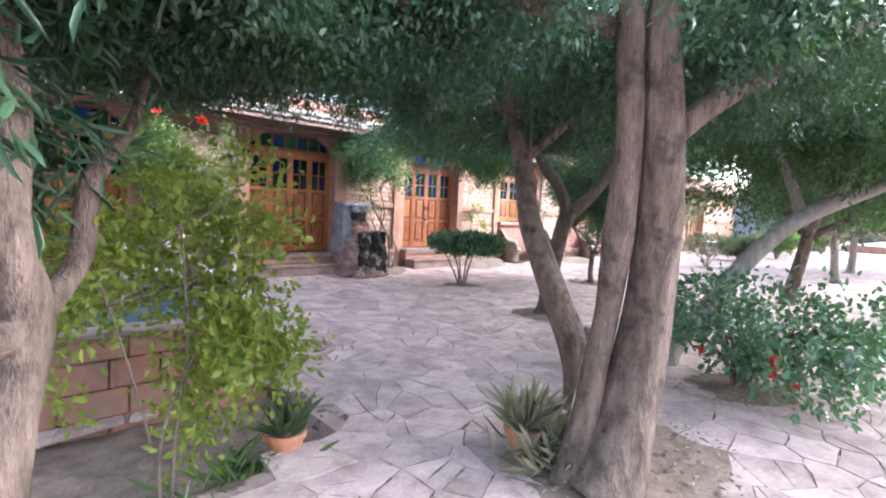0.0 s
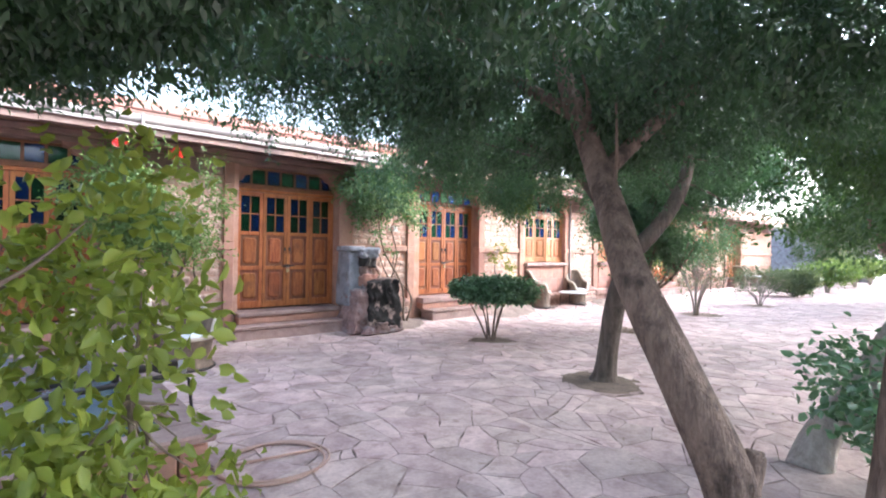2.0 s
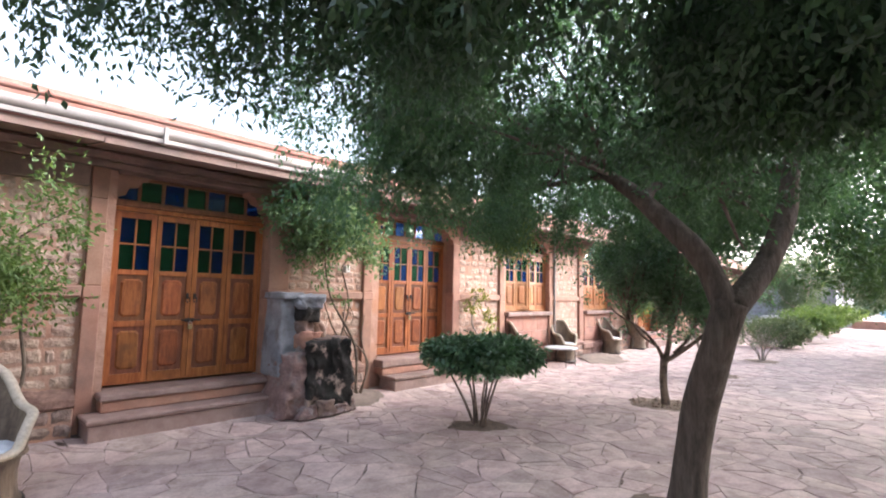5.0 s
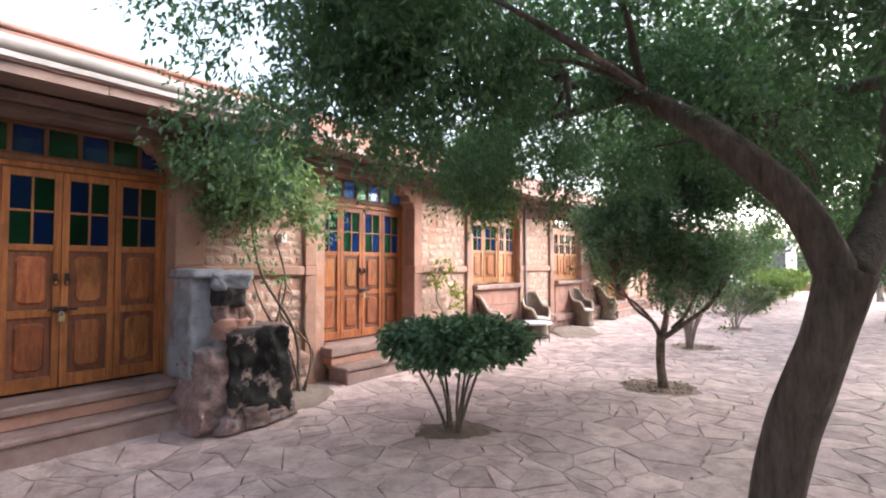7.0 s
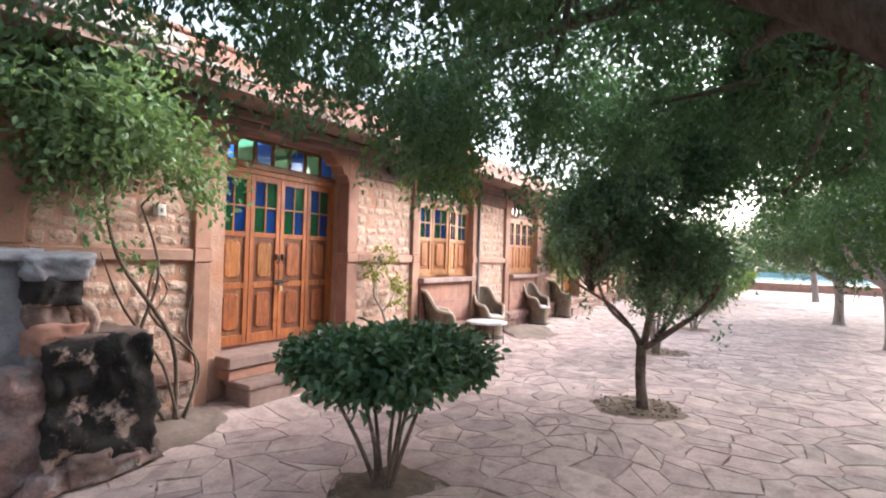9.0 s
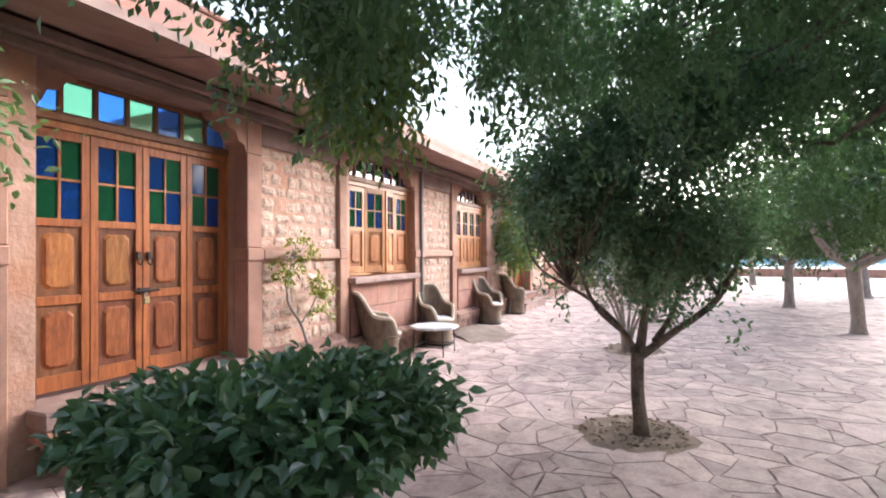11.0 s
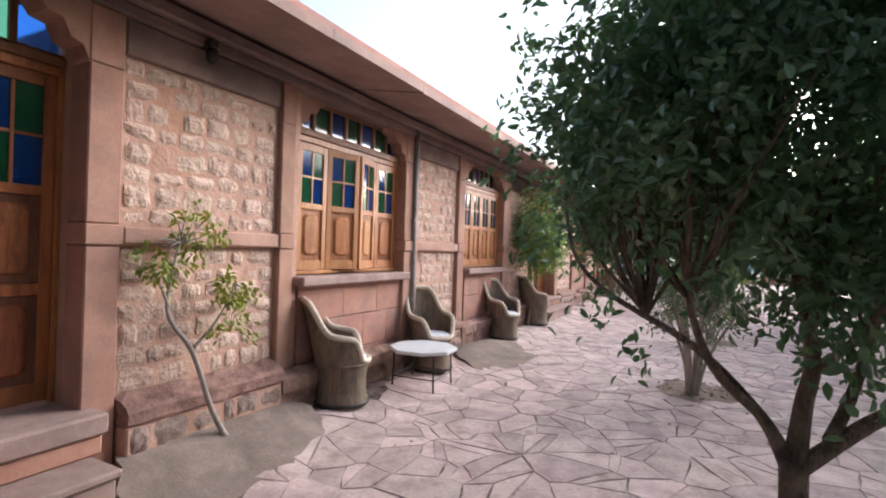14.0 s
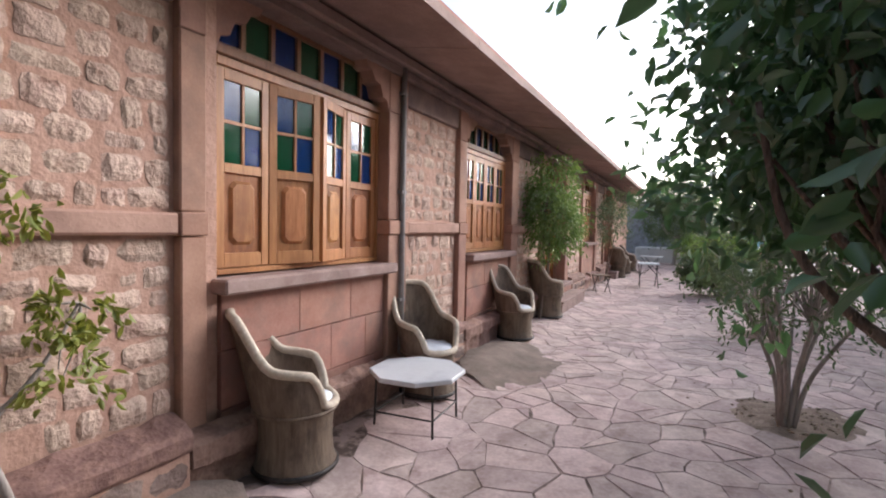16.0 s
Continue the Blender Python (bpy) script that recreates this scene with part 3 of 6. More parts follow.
def plinth(x0, x1):
    """A ledge of long worn stones, topped by a sloping mortar fillet, on a rubble footing."""
    rng = np.random.default_rng(int(x0 * 10) + 200)
    t = thing("plinth", "worn stone plinth ledge on a rubble footing", "trim", kind="structure")
    part("footing", block(x0 + 0.004, x1 - 0.004, 9.60, 9.755, -0.02, 0.381, 0.01), M_MORTAR, t)
    x = x0
    while x < x1 - 0.02:
        w = rng.uniform(0.55, 1.15)
        if x1 - (x + w) < 0.35:
            w = x1 - x
        bm = bmesh.new()
        n = max(3, int(w / 0.09))
        rings = []
        y0, zt = 9.565 + rng.uniform(-0.016, 0.016), 0.492 + rng.uniform(-0.014, 0.012)
        for i in range(n + 1):
            u = x + 0.002 + (w - 0.004) * i / n
            q = rng.uniform(-1, 1, 8)
            wear = 0.02 * max(0.0, noise.noise(Vector((u * 2.3, x0, 5.0)))) + (0.012 if i in (0, n) else 0.0)
            rings.append([bm.verts.new(c) for c in ((u, 9.755, 0.385), (u, y0 + 0.014 + wear + q[0] * 0.004, 0.385), (u, y0 + wear + q[1] * 0.004, 0.405 + q[2] * 0.005), (u, y0 + wear * 0.6 + q[3] * 0.004, zt - 0.022 - wear), (u, y0 + 0.02 + wear, zt + q[4] * 0.004), (u, 9.66 + q[5] * 0.012, zt + 0.025 + q[6] * 0.008), (u, 9.755, zt + 0.06 + q[7] * 0.016))])
        for a, b in zip(rings, rings[1:]):
            for k in range(7):
                bm.faces.new((a[k], a[(k + 1) % 7], b[(k + 1) % 7], b[k]))
        bm.faces.new(rings[0])
        bm.faces.new(rings[-1])
        bmesh.ops.recalc_face_normals(bm, faces=bm.faces)
        part("ledge_stone", bm, M_PLINTH, t)
        x += w


def plinth_front(x0, x1):
    """The same ledge, lower and broken, in front of a window's surround."""
    rng = np.random.default_rng(int(x0 * 10) + 300)
    t = thing("plinth", "broken stone ledge below the window", "trim", kind="structure")
    x = x0
    while x < x1 - 0.02:
        w = rng.uniform(0.35, 0.8)
        if x1 - (x + w) < 0.25:
            w = x1 - x
        y0, zt = 9.572 + rng.uniform(-0.01, 0.012), 0.405 + rng.uniform(-0.03, 0.025)
        bm = bmesh.new()
        n = max(3, int(w / 0.08))
        rings = []
        for i in range(n + 1):
            u = x + 0.002 + (w - 0.004) * i / n
            q = rng.uniform(-1, 1, 8)
            e = 0.015 if i in (0, n) else 0.0
            rings.append([bm.verts.new(c) for c in ((u, 9.697, 0.0), (u, y0 + 0.025 + q[0] * 0.012, 0.0), (u, y0 + 0.05 + e + q[6] * 0.012, 0.13), (u, y0 + 0.055 + e + q[1] * 0.008, 0.268), (u, y0 + e + q[7] * 0.006, 0.282 + q[1] * 0.008), (u, y0 + e + q[2] * 0.008, zt - 0.02), (u, y0 + 0.022 + e + q[3] * 0.006, zt + q[4] * 0.008), (u, 9.697, zt + 0.035 + q[5] * 0.012))])
        for a, b in zip(rings, rings[1:]):
            for k in range(8):
                bm.faces.new((a[k], a[(k + 1) % 8], b[(k + 1) % 8], b[k]))
        bm.faces.new(rings[0])
        bm.faces.new(rings[-1])
        bmesh.ops.recalc_face_normals(bm, faces=bm.faces)
        part("ledge_stone", bm, M_PLINTH, t)
        x += w


def jambs():
    """Dressed stone surrounds: pilasters, string course, plinth, sills and panels under the windows."""
    for name, kind, a, b, z0, depth in OPENINGS:
        t = thing("surround", "dressed red sandstone door surround" if kind == "door" else "dressed red sandstone window surround with a thick sill", "trim", kind="structure")
        foot = 0.02
        for s, x in ((-1, a), (1, b)):
            jw = JAMBS.get(name, (0.3, 0.3))[s > 0]
            back = SETBACK.get(name, 0.1) if s < 0 else 0.0
            x0, x1 = (x - max(jw, back + 0.16), x - back) if s < 0 else (x, x + jw)
            part("lower_jamb", block(x0, x1, 9.70, 9.9, foot, 1.52, 0.008), M_DRESSED, t)
            part("upper_jamb", block(x0, x1, 9.705, 9.9, 1.655, 2.62, 0.008), M_DRESSED, t)
            part("jamb_band", block(x0 - 0.012, x1 + 0.012 * (s > 0), 9.682, 9.9, 1.523, 1.652, 0.008), M_DRESSED, t)
            # reveal lining back to the unit
            part("reveal", block(x if s > 0 else x - back - 0.02, x + 0.14 if s > 0 else x, 9.903 if s > 0 else depth - 0.012, depth + 0.09, foot, FAN, 0.003), M_DRESSED, t)
            # stepped corbel under the lintel
            q = -s
            c = [(x, FAN + 0.0), (x + q * 0.36, FAN), (x + q * 0.33, FAN - 0.06), (x + q * 0.27, FAN - 0.075), (x + q * 0.22, FAN - 0.15), (x + q * 0.14, FAN - 0.165), (x + q * 0.10, FAN - 0.26), (x + q * 0.035, FAN - 0.28), (x, FAN - 0.37)]
            part("corbel", prism(bmesh.new(), c, 9.712 if s > 0 else depth - 0.03, 9.93 if s > 0 else depth + 0.01), M_DRESSED, t)
            part("corbel_seat", block(x0, x1, 9.703, 9.9, 2.623, 2.965, 0.006), M_DRESSED, t)
        part("lintel", block(a - 0.19, b + 0.19, 9.725, 9.95, FAN - 0.012, FAN + 0.06, 0.006), M_BEAM, t)
        if kind == "window":
            part("sill", block(a - 0.06, b + 0.06, 9.63, 9.94, z0 - 0.10, z0 - 0.012, 0.012), M_STEP, t)
            rows = [(0.1, 0.47), (0.475, 0.83), (0.835, z0 - 0.105)]
            for k, (r0, r1) in enumerate(rows):
                cuts = [a, a + (b - a) * (0.38 + 0.2 * (k % 2)), a + (b - a) * (0.72 + 0.12 * (k % 2)), b]
                for c0, c1 in zip(cuts, cuts[1:]):
                    part("block", block(c0 + 0.001, c1 - 0.001, 9.745, 9.9, r0 + 0.001, r1 - 0.001, 0.004), M_BLOCK, t)
    spans = []
    x = -8.0
    for name, kind, a, b, *_ in OPENINGS:
        jl, jr = JAMBS.get(name, (0.3, 0.3))
        spans.append((x, a - max(jl, SETBACK.get(name, 0.1) + 0.16) - 0.015))
        x = b + jr + 0.015
    spans.append((x, 33.0))
    for x0, x1 in spans:
        if x1 - x0 < 0.2:
            continue
        tagged(part("string_course", block(x0, x1, 9.69, 9.9, 1.53, 1.645, 0.012), M_COURSE), "flat stone string course along the wall", "trim", kind="structure")
        plinth(x0, x1)
        tagged(part("beam", block(x0, x1, 9.72, 9.9, 2.74, 2.965, 0.01), M_BEAM), "smooth stone beam under the eave", "trim", kind="structure")
    for name, kind, a, b, *_ in OPENINGS:
        if kind == "window":
            jl, jr = JAMBS.get(name, (0.3, 0.3))
            plinth_front(a - jl - 0.012, b + jr + 0.012)
    return spans


SPANS = jambs()


def steps():
    for name, kind, a, b, z0, depth in OPENINGS:
        if kind != "door":
            continue
        s = thing("door_steps", "two worn red sandstone steps below a wooden door", "steps", kind="structure", group="door steps")
        g = ground_z(9.4)
        cut = a + (b - a) * 0.55
        part("lower_step", block(a - (0.0 if name == "door_2" else 0.22), b + (0.2 if name == "door_3" else 0.0), 9.30, 9.7, g - 0.03, g + 0.155, 0.014), M_STEP, s)
        part("lower_tread", block(a - (0.02 if name == "door_2" else 0.24), b + (0.22 if name == "door_3" else 0.02), 9.275, 9.72, g + 0.158, g + 0.21, 0.014), M_STEP, s)
        part("upper_step", block(a - 0.06, b + 0.06, 9.56, 9.95, g + 0.213, g + 0.33, 0.012), M_BLOCK, s)
        part("upper_tread", block(a - 0.08, b + 0.08, 9.53, 9.99, g + 0.333, z0 - 0.012, 0.014), M_STEP, s)


steps()


# ---- doors and windows ----
def panel_face(x0, x1, z0, z1, y):
    """The raised field of a sunk panel, its corners cut."""
    bm = bmesh.new()
    m, c = 0.05, 0.034
    a, b, lo, hi = x0 + m, x1 - m, z0 + m, z1 - m
    pts = [(a + c, lo), (b - c, lo), (b, lo + c), (b, hi - c), (b - c, hi), (a + c, hi), (a, hi - c), (a, lo + c)]
    n = 0.018
    top = [bm.verts.new((x + (n if x < (a + b) / 2 else -n), y - 0.016, z + (n if z < (lo + hi) / 2 else -n))) for x, z in pts]
    low = [bm.verts.new((x, y - 0.0005, z)) for x, z in pts]
    bm.faces.new(top)
    for i in range(8):
        bm.faces.new((top[i], top[(i + 1) % 8], low[(i + 1) % 8], low[i]))
    bmesh.ops.recalc_face_normals(bm, faces=bm.faces)
    return bm


def leaf(parent, w, h, kind, wood, hinge, angle, flip=False, glass=None):
    """One folding leaf: stiles and rails, four small coloured panes, sunk panels. Its hinge stands at its left, or right if flipped."""
    lf = part("door_leaf" if kind == "door" else "shutter_leaf", leaf_frame(w, h, kind), wood, parent, "pale teak leaf" if kind != "door" else "", at=hinge @ pose(-w if flip else 0, 0, 0) if not angle else hinge @ pose(0, 0, 0, 0, 0, angle) @ pose(-w if flip else 0, 0, 0))
    st = 0.062
    gz0, gz1 = (h * 0.66, h - 0.075) if kind == "door" else (h * 0.53, h - 0.07)
    cx, cz = w / 2, (gz0 + gz1) / 2
    for i, (xa, xb) in enumerate(((st, cx - 0.009), (cx + 0.009, w - st))):
        for j, (za, zb) in enumerate(((gz0, cz - 0.009), (cz + 0.009, gz1))):
            part("pane", block(xa - 0.004, xb + 0.004, 0.016, 0.021, za - 0.004, zb + 0.004, 0), glass[(i + j + 1) % 2], lf, "blue glass pane" if (i + j) % 2 == 1 else "green glass pane")
    part("glazing_bar", box(block(cx - 0.010, cx + 0.010, 0.004, 0.03, gz0, gz1, 0.002), st, w - st, 0.006, 0.028, cz - 0.010, cz + 0.010), wood, lf)
    if kind == "door":
        zs = [(0.12, h * 0.345 - 0.035), (h * 0.345 + 0.035, gz0 - 0.06)]
    else:
        zs = [(0.09, gz0 - 0.055)]
    for za, zb in zs:
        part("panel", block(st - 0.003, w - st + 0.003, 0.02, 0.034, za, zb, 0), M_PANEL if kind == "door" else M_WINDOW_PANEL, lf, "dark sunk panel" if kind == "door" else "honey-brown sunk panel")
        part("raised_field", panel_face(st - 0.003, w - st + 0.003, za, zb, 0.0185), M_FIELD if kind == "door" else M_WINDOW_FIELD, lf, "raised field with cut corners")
    return lf


def leaf_frame(w, h, kind):
    bm = bmesh.new()
    st = 0.062
    gz0 = h * 0.66 if kind == "door" else h * 0.53
    box(bm, 0.003, st, 0, 0.036, 0, h, 0.003)
    box(bm, w - st, w - 0.003, 0, 0.036, 0, h, 0.003)
    rails = [(0, 0.12 if kind == "door" else 0.09), (gz0 - 0.06, gz0), (h - 0.072, h)]
    if kind == "door":
        rails.append((h * 0.345 - 0.035, h * 0.345 + 0.035))
    for a, b in rails:
        box(bm, st, w - st, 0.001, 0.035, a, b, 0.003)
    return bm


def opening(name, kind, a, b, z0, depth, wood, angles=(0, 0, 0, 0)):
    label = "four-leaf teak door with blue and green panes, padlocked" if kind == "door" else ("four-leaf pale teak window shutter with coloured panes, partly open" if any(angles) else "four-leaf pale teak window shutter with coloured panes, closed")
    d = thing(name, label, kind, pose(0, depth, 0), kind="structure")
    fr = 0.032
    f = bmesh.new()
    box(f, a, a + fr, 0.0, 0.085, z0, HEAD, 0.004)
    box(f, b - fr, b, 0.0, 0.085, z0, HEAD, 0.004)
    box(f, a + fr, b - fr, 0.002, 0.083, HEAD - 0.055, HEAD, 0.004)
    part("door_frame" if kind == "door" else "window_frame", f, M_WOOD if kind == "door" else M_WOOD_LIGHT, d)
    if kind != "door":
        part("bottom_rail", block(a + fr, b - fr, 0.0, 0.08, z0, z0 + 0.035, 0.004), M_WOOD_LIGHT, d)
    lo = z0 + (0.012 if kind == "door" else 0.04)
    h = HEAD - 0.06 - lo
    w = (b - a - 2 * fr) / 4
    y = 0.02 if kind == "door" else 0.012
    x = a + fr
    spots = [(x, False), (x + w, False), (x + 3 * w, True), (x + 4 * w, True)]
    for (hx, flip), ang in zip(spots, angles):
        leaf(d, w, h, kind, wood, pose(hx, y, lo), ang, flip, (M_BLUE_UNLIT, M_GREEN_UNLIT) if name in ("door_1", "door_4") else (M_BLUE, M_GREEN))
    # fanlight: frame, bars and six panes, cut by the corbels
    part("transom", block(a, b, -0.02, 0.09, HEAD + 0.003, HEAD + 0.06, 0.006), M_FRAME, d)
    part("fan_frame", box(block(a + 0.16, b - 0.16, 0.02, 0.06, FAN - 0.05, FAN - 0.016, 0.003), a, b, 0.02, 0.06, HEAD + 0.062, HEAD + 0.085, 0.003), M_FRAME, d)
    n = 7
    fw = (b - a) / n
    for i in range(n):
        xa, xb = a + i * fw + 0.018, a + (i + 1) * fw - 0.018
        part("fan_pane", block(xa, xb, 0.045, 0.05, HEAD + 0.08, FAN - 0.045, 0), (M_BLUE_CLEAR if i % 2 == 0 else M_GREEN_CLEAR) if name == "door_2" else (M_BLUE if i % 2 == 0 else M_GREEN), d, "blue glass pane" if i % 2 == 0 else "green glass pane")
        if i:
            part("fan_bar", block(a + i * fw - 0.02, a + i * fw + 0.02, 0.022, 0.058, HEAD + 0.086, FAN - 0.05, 0.003), M_FRAME, d)
    if kind == "door":
        mid = (a + b) / 2
        hz = lo + h * 0.345
        hasp = part("hasp", tube(bmesh.new(), [(mid - 0.10, -0.012, hz + 0.03), (mid + 0.13, -0.012, hz + 0.03)], 0.011, 6), M_IRON, d)
        part("hasp_plate", block(mid - 0.05, mid + 0.05, -0.006, 0.018, hz + 0.005, hz + 0.055, 0.003), M_IRON, hasp)
        lock = part("padlock", block(mid - 0.028, mid + 0.028, -0.04, -0.012, hz - 0.085, hz - 0.025, 0.008), M_BRASS, d, "dull brass padlock")
        arc = [(mid + 0.019 * math.cos(t), -0.026, hz - 0.03 + 0.045 * math.sin(t)) for t in [math.pi * i / 8 for i in range(9)]]
        part("shackle", tube(bmesh.new(), arc, 0.005, 6), M_GUTTER, lock)
        for s in (-1, 1):
            ring = [(mid + s * 0.045 + 0.022 * math.cos(t), -0.018, hz + 0.29 + 0.034 * math.sin(t)) for t in [2 * math.pi * i / 12 for i in range(13)]]
            pull = part("pull_ring", tube(bmesh.new(), ring, 0.006, 6), M_IRON, d)
            part("pull_plate", block(mid + s * 0.045 - 0.016, mid + s * 0.045 + 0.016, -0.005, 0.02, hz + 0.30, hz + 0.37, 0.004), M_IRON, pull)
    return d


for name, kind, a, b, z0, depth in OPENINGS:
    angles = (0, 0, 0, 0)
    if name == "window_1":
        angles = (0, -13, 14, 0)
    opening(name, kind, a, b, z0, depth, M_WOOD if kind == "door" else M_WOOD_LIGHT, angles)


# ---- furniture ----
def chair_height(t):
    """Height of the shell's rim at an angle from the back (0) round to the front (pi)."""
    t = abs(t)
    keys = [(0.0, 0.975), (0.5, 0.965), (0.68, 0.90), (0.98, 0.71), (1.2, 0.66), (1.95, 0.625), (2.16, 0.56), (2.36, 0.425), (2.6, 0.405), (math.pi, 0.40)]
    for (t0, h0), (t1, h1) in zip(keys, keys[1:]):
        if t <= t1:
            return h0 + (h1 - h0) * (t - t0) / (t1 - t0)
    return keys[-1][1]


def cane_chair(m):
    c = thing("cane_chair", "brown cane drum armchair with pale bound rim and white cushion", "chair", m, "cane chairs along the wall")
    n = 40
    bm = bmesh.new()
    prof = [(0.25, 0.0), (0.256, 0.03), (0.238, 0.06), (0.228, 0.14), (0.226, 0.24), (0.236, 0.34), (0.252, 0.385), (0.0, 0.387)]
    rings = []
    for r, z in prof[:-1]:
        rings.append([bm.verts.new((r * math.cos(2 * math.pi * k / n) * (1 + 0.006 * (k % 2)), r * math.sin(2 * math.pi * k / n) * (1 + 0.006 * (k % 2)), z)) for k in range(n)])
    for a, b in zip(rings, rings[1:]):
        for k in range(n):
            bm.faces.new((a[k], a[(k + 1) % n], b[(k + 1) % n], b[k]))
    bm.faces.new(list(reversed(rings[0])))
    bm.faces.new(rings[-1])
    part("base", bm, M_CANE, c, smooth=True)
    ring = bmesh.new()
    tube(ring, [(0.253 * math.cos(2 * math.pi * k / 32), 0.253 * math.sin(2 * math.pi * k / 32), 0.018) for k in range(33)], 0.018, 6, False)
    part("base_ring", ring, M_IRON, c, "dark rubber foot ring", smooth=True)
    # shell: back along -x, open to +x, flaring outwards with height
    bm = bmesh.new()
    na, nz = 56, 7
    grid_o, grid_i = [], []
    for i in range(na + 1):
        t = -2.62 + 5.24 * i / na
        top = chair_height(t)
        co, ci = [], []
        for j in range(nz + 1):
            z = 0.375 + (top - 0.375) * j / nz
            fl = 0.252 + 0.20 * (z - 0.375) * (0.65 + 0.55 * math.cos(t))
            wv = 0.004 * (i % 2)
            dx, dy = -math.cos(t), math.sin(t)
            co.append(bm.verts.new((dx * (fl + wv), dy * (fl + wv), z)))
            ci.append(bm.verts.new((dx * (fl - 0.022 + wv), dy * (fl - 0.022 + wv), z)))
        grid_o.append(co)
        grid_i.append(ci)
    for i in range(na):
        for j in range(nz):
            bm.faces.new((grid_o[i][j], grid_o[i + 1][j], grid_o[i + 1][j + 1], grid_o[i][j + 1]))
            bm.faces.new((grid_i[i + 1][j], grid_i[i][j], grid_i[i][j + 1], grid_i[i + 1][j + 1]))
        bm.faces.new((grid_o[i][nz], grid_o[i + 1][nz], grid_i[i + 1][nz], grid_i[i][nz]))
    bmesh.ops.recalc_face_normals(bm, faces=bm.faces)
    part("back_shell", bm, M_CANE, c, smooth=True)
    rim = []
    for i in range(49):
        t = -math.pi + 2 * math.pi * i / 48
        z = chair_height(t)
        fl = 0.243 + 0.20 * (z - 0.375) * (0.65 + 0.55 * math.cos(t))
        rim.append((-math.cos(t) * fl, math.sin(t) * fl, z))
    part("rim", tube(bmesh.new(), rim, 0.028, 8, False), M_RIM, c, "pale bound cane rim", smooth=True)
    band = [(0.256 * math.cos(2 * math.pi * k / 40), 0.256 * math.sin(2 * math.pi * k / 40), 0.378) for k in range(41)]
    part("waist_band", tube(bmesh.new(), band, 0.012, 6, False), M_CANE, c, smooth=True)
    cu = bmesh.new()
    rr = [(0.0, 0.455), (0.11, 0.452), (0.185, 0.44), (0.214, 0.418), (0.205, 0.398), (0.0, 0.389)]
    rings = []
    for r, z in rr:
        if r == 0:
            rings.append([cu.verts.new((0.015, 0, z))])
        else:
            rings.append([cu.verts.new((0.015 + r * math.cos(2 * math.pi * k / 28), r * math.sin(2 * math.pi * k / 28), z + 0.006 * math.sin(k * 1.9))) for k in range(28)])
    for a, b in zip(rings, rings[1:]):
        for k in range(28):
            if len(a) == 1:
                cu.faces.new((a[0], b[k], b[(k + 1) % 28]))
            elif len(b) == 1:
                cu.faces.new((a[(k + 1) % 28], a[k], b[0]))
            else:
                cu.faces.new((a[k], b[k], b[(k + 1) % 28], a[(k + 1) % 28]))
    bmesh.ops.recalc_face_normals(cu, faces=cu.faces)
    part("cushion", cu, M_CUSHION, c, "round white seat cushion", smooth=True)
    return c


CHAIRS = [(12.18, 9.46, -52), (13.84, 9.40, -112), (16.45, 9.42, -104), (18.35, 9.45, -45), (3.20, 8.30, -80), (2.42, 8.42, -76), (27.0, 9.35, -10), (28.6, 9.35, -80), (30.2, 9.3, -75)]
first = cane_chair(pose(CHAIRS[0][0], CHAIRS[0][1], ground_z(CHAIRS[0][1]), 0, 0, CHAIRS[0][2]))
for x, y, r in CHAIRS[1:]:
    wide = Matrix.Diagonal((1.36, 1.36, 1.0, 1)) if x < 4 else Matrix.Identity(4)
    copy_thing(first, pose(x, y, ground_z(y), 0, 0, r) @ wide)


def octagon_table(m):
    t = thing("octagon_table", "low white octagonal marble-topped table on thin iron legs", "table", m)
    bm = bmesh.new()
    pts = [(0.38 * math.cos(math.pi / 8 + math.pi / 4 * k), 0.38 * math.sin(math.pi / 8 + math.pi / 4 * k)) for k in range(8)]
    lo = [bm.verts.new((x * 0.99, y * 0.99, 0.395)) for x, y in pts]
    mid = [bm.verts.new((x, y, 0.405)) for x, y in pts]
    up = [bm.verts.new((x, y, 0.425)) for x, y in pts]
    hi = [bm.verts.new((x * 0.985, y * 0.985, 0.431)) for x, y in pts]
    for a, b in ((lo, mid), (mid, up), (up, hi)):
        for k in range(8):
            bm.faces.new((a[k], a[(k + 1) % 8], b[(k + 1) % 8], b[k]))
    bm.faces.new(list(reversed(lo)))
    bm.faces.new(hi)
    part("tabletop", bm, M_TABLETOP, t)
    legs = [(sx * 0.235, sy * 0.235) for sx, sy in ((-1, -1), (1, -1), (1, 1), (-1, 1))]
    for x, y in legs:
        part("leg", tube(bmesh.new(), [(x * 1.04, y * 1.04, 0), (x, y, 0.39)], 0.009, 6), M_IRON, t)
    for (x0, y0), (x1, y1) in zip(legs, legs[1:] + legs[:1]):
        part("stretcher", tube(bmesh.new(), [(x0 * 1.03, y0 * 1.03, 0.13), (x1 * 1.03, y1 * 1.03, 0.13)], 0.007, 6), M_IRON, t)
        part("top_rail", tube(bmesh.new(), [(x0, y0, 0.387), (x1, y1, 0.387)], 0.008, 6), M_IRON, t)
    return t


octagon_table(pose(13.22, 9.17, ground_z(9.17) + 0.002, 0, 0, 4))


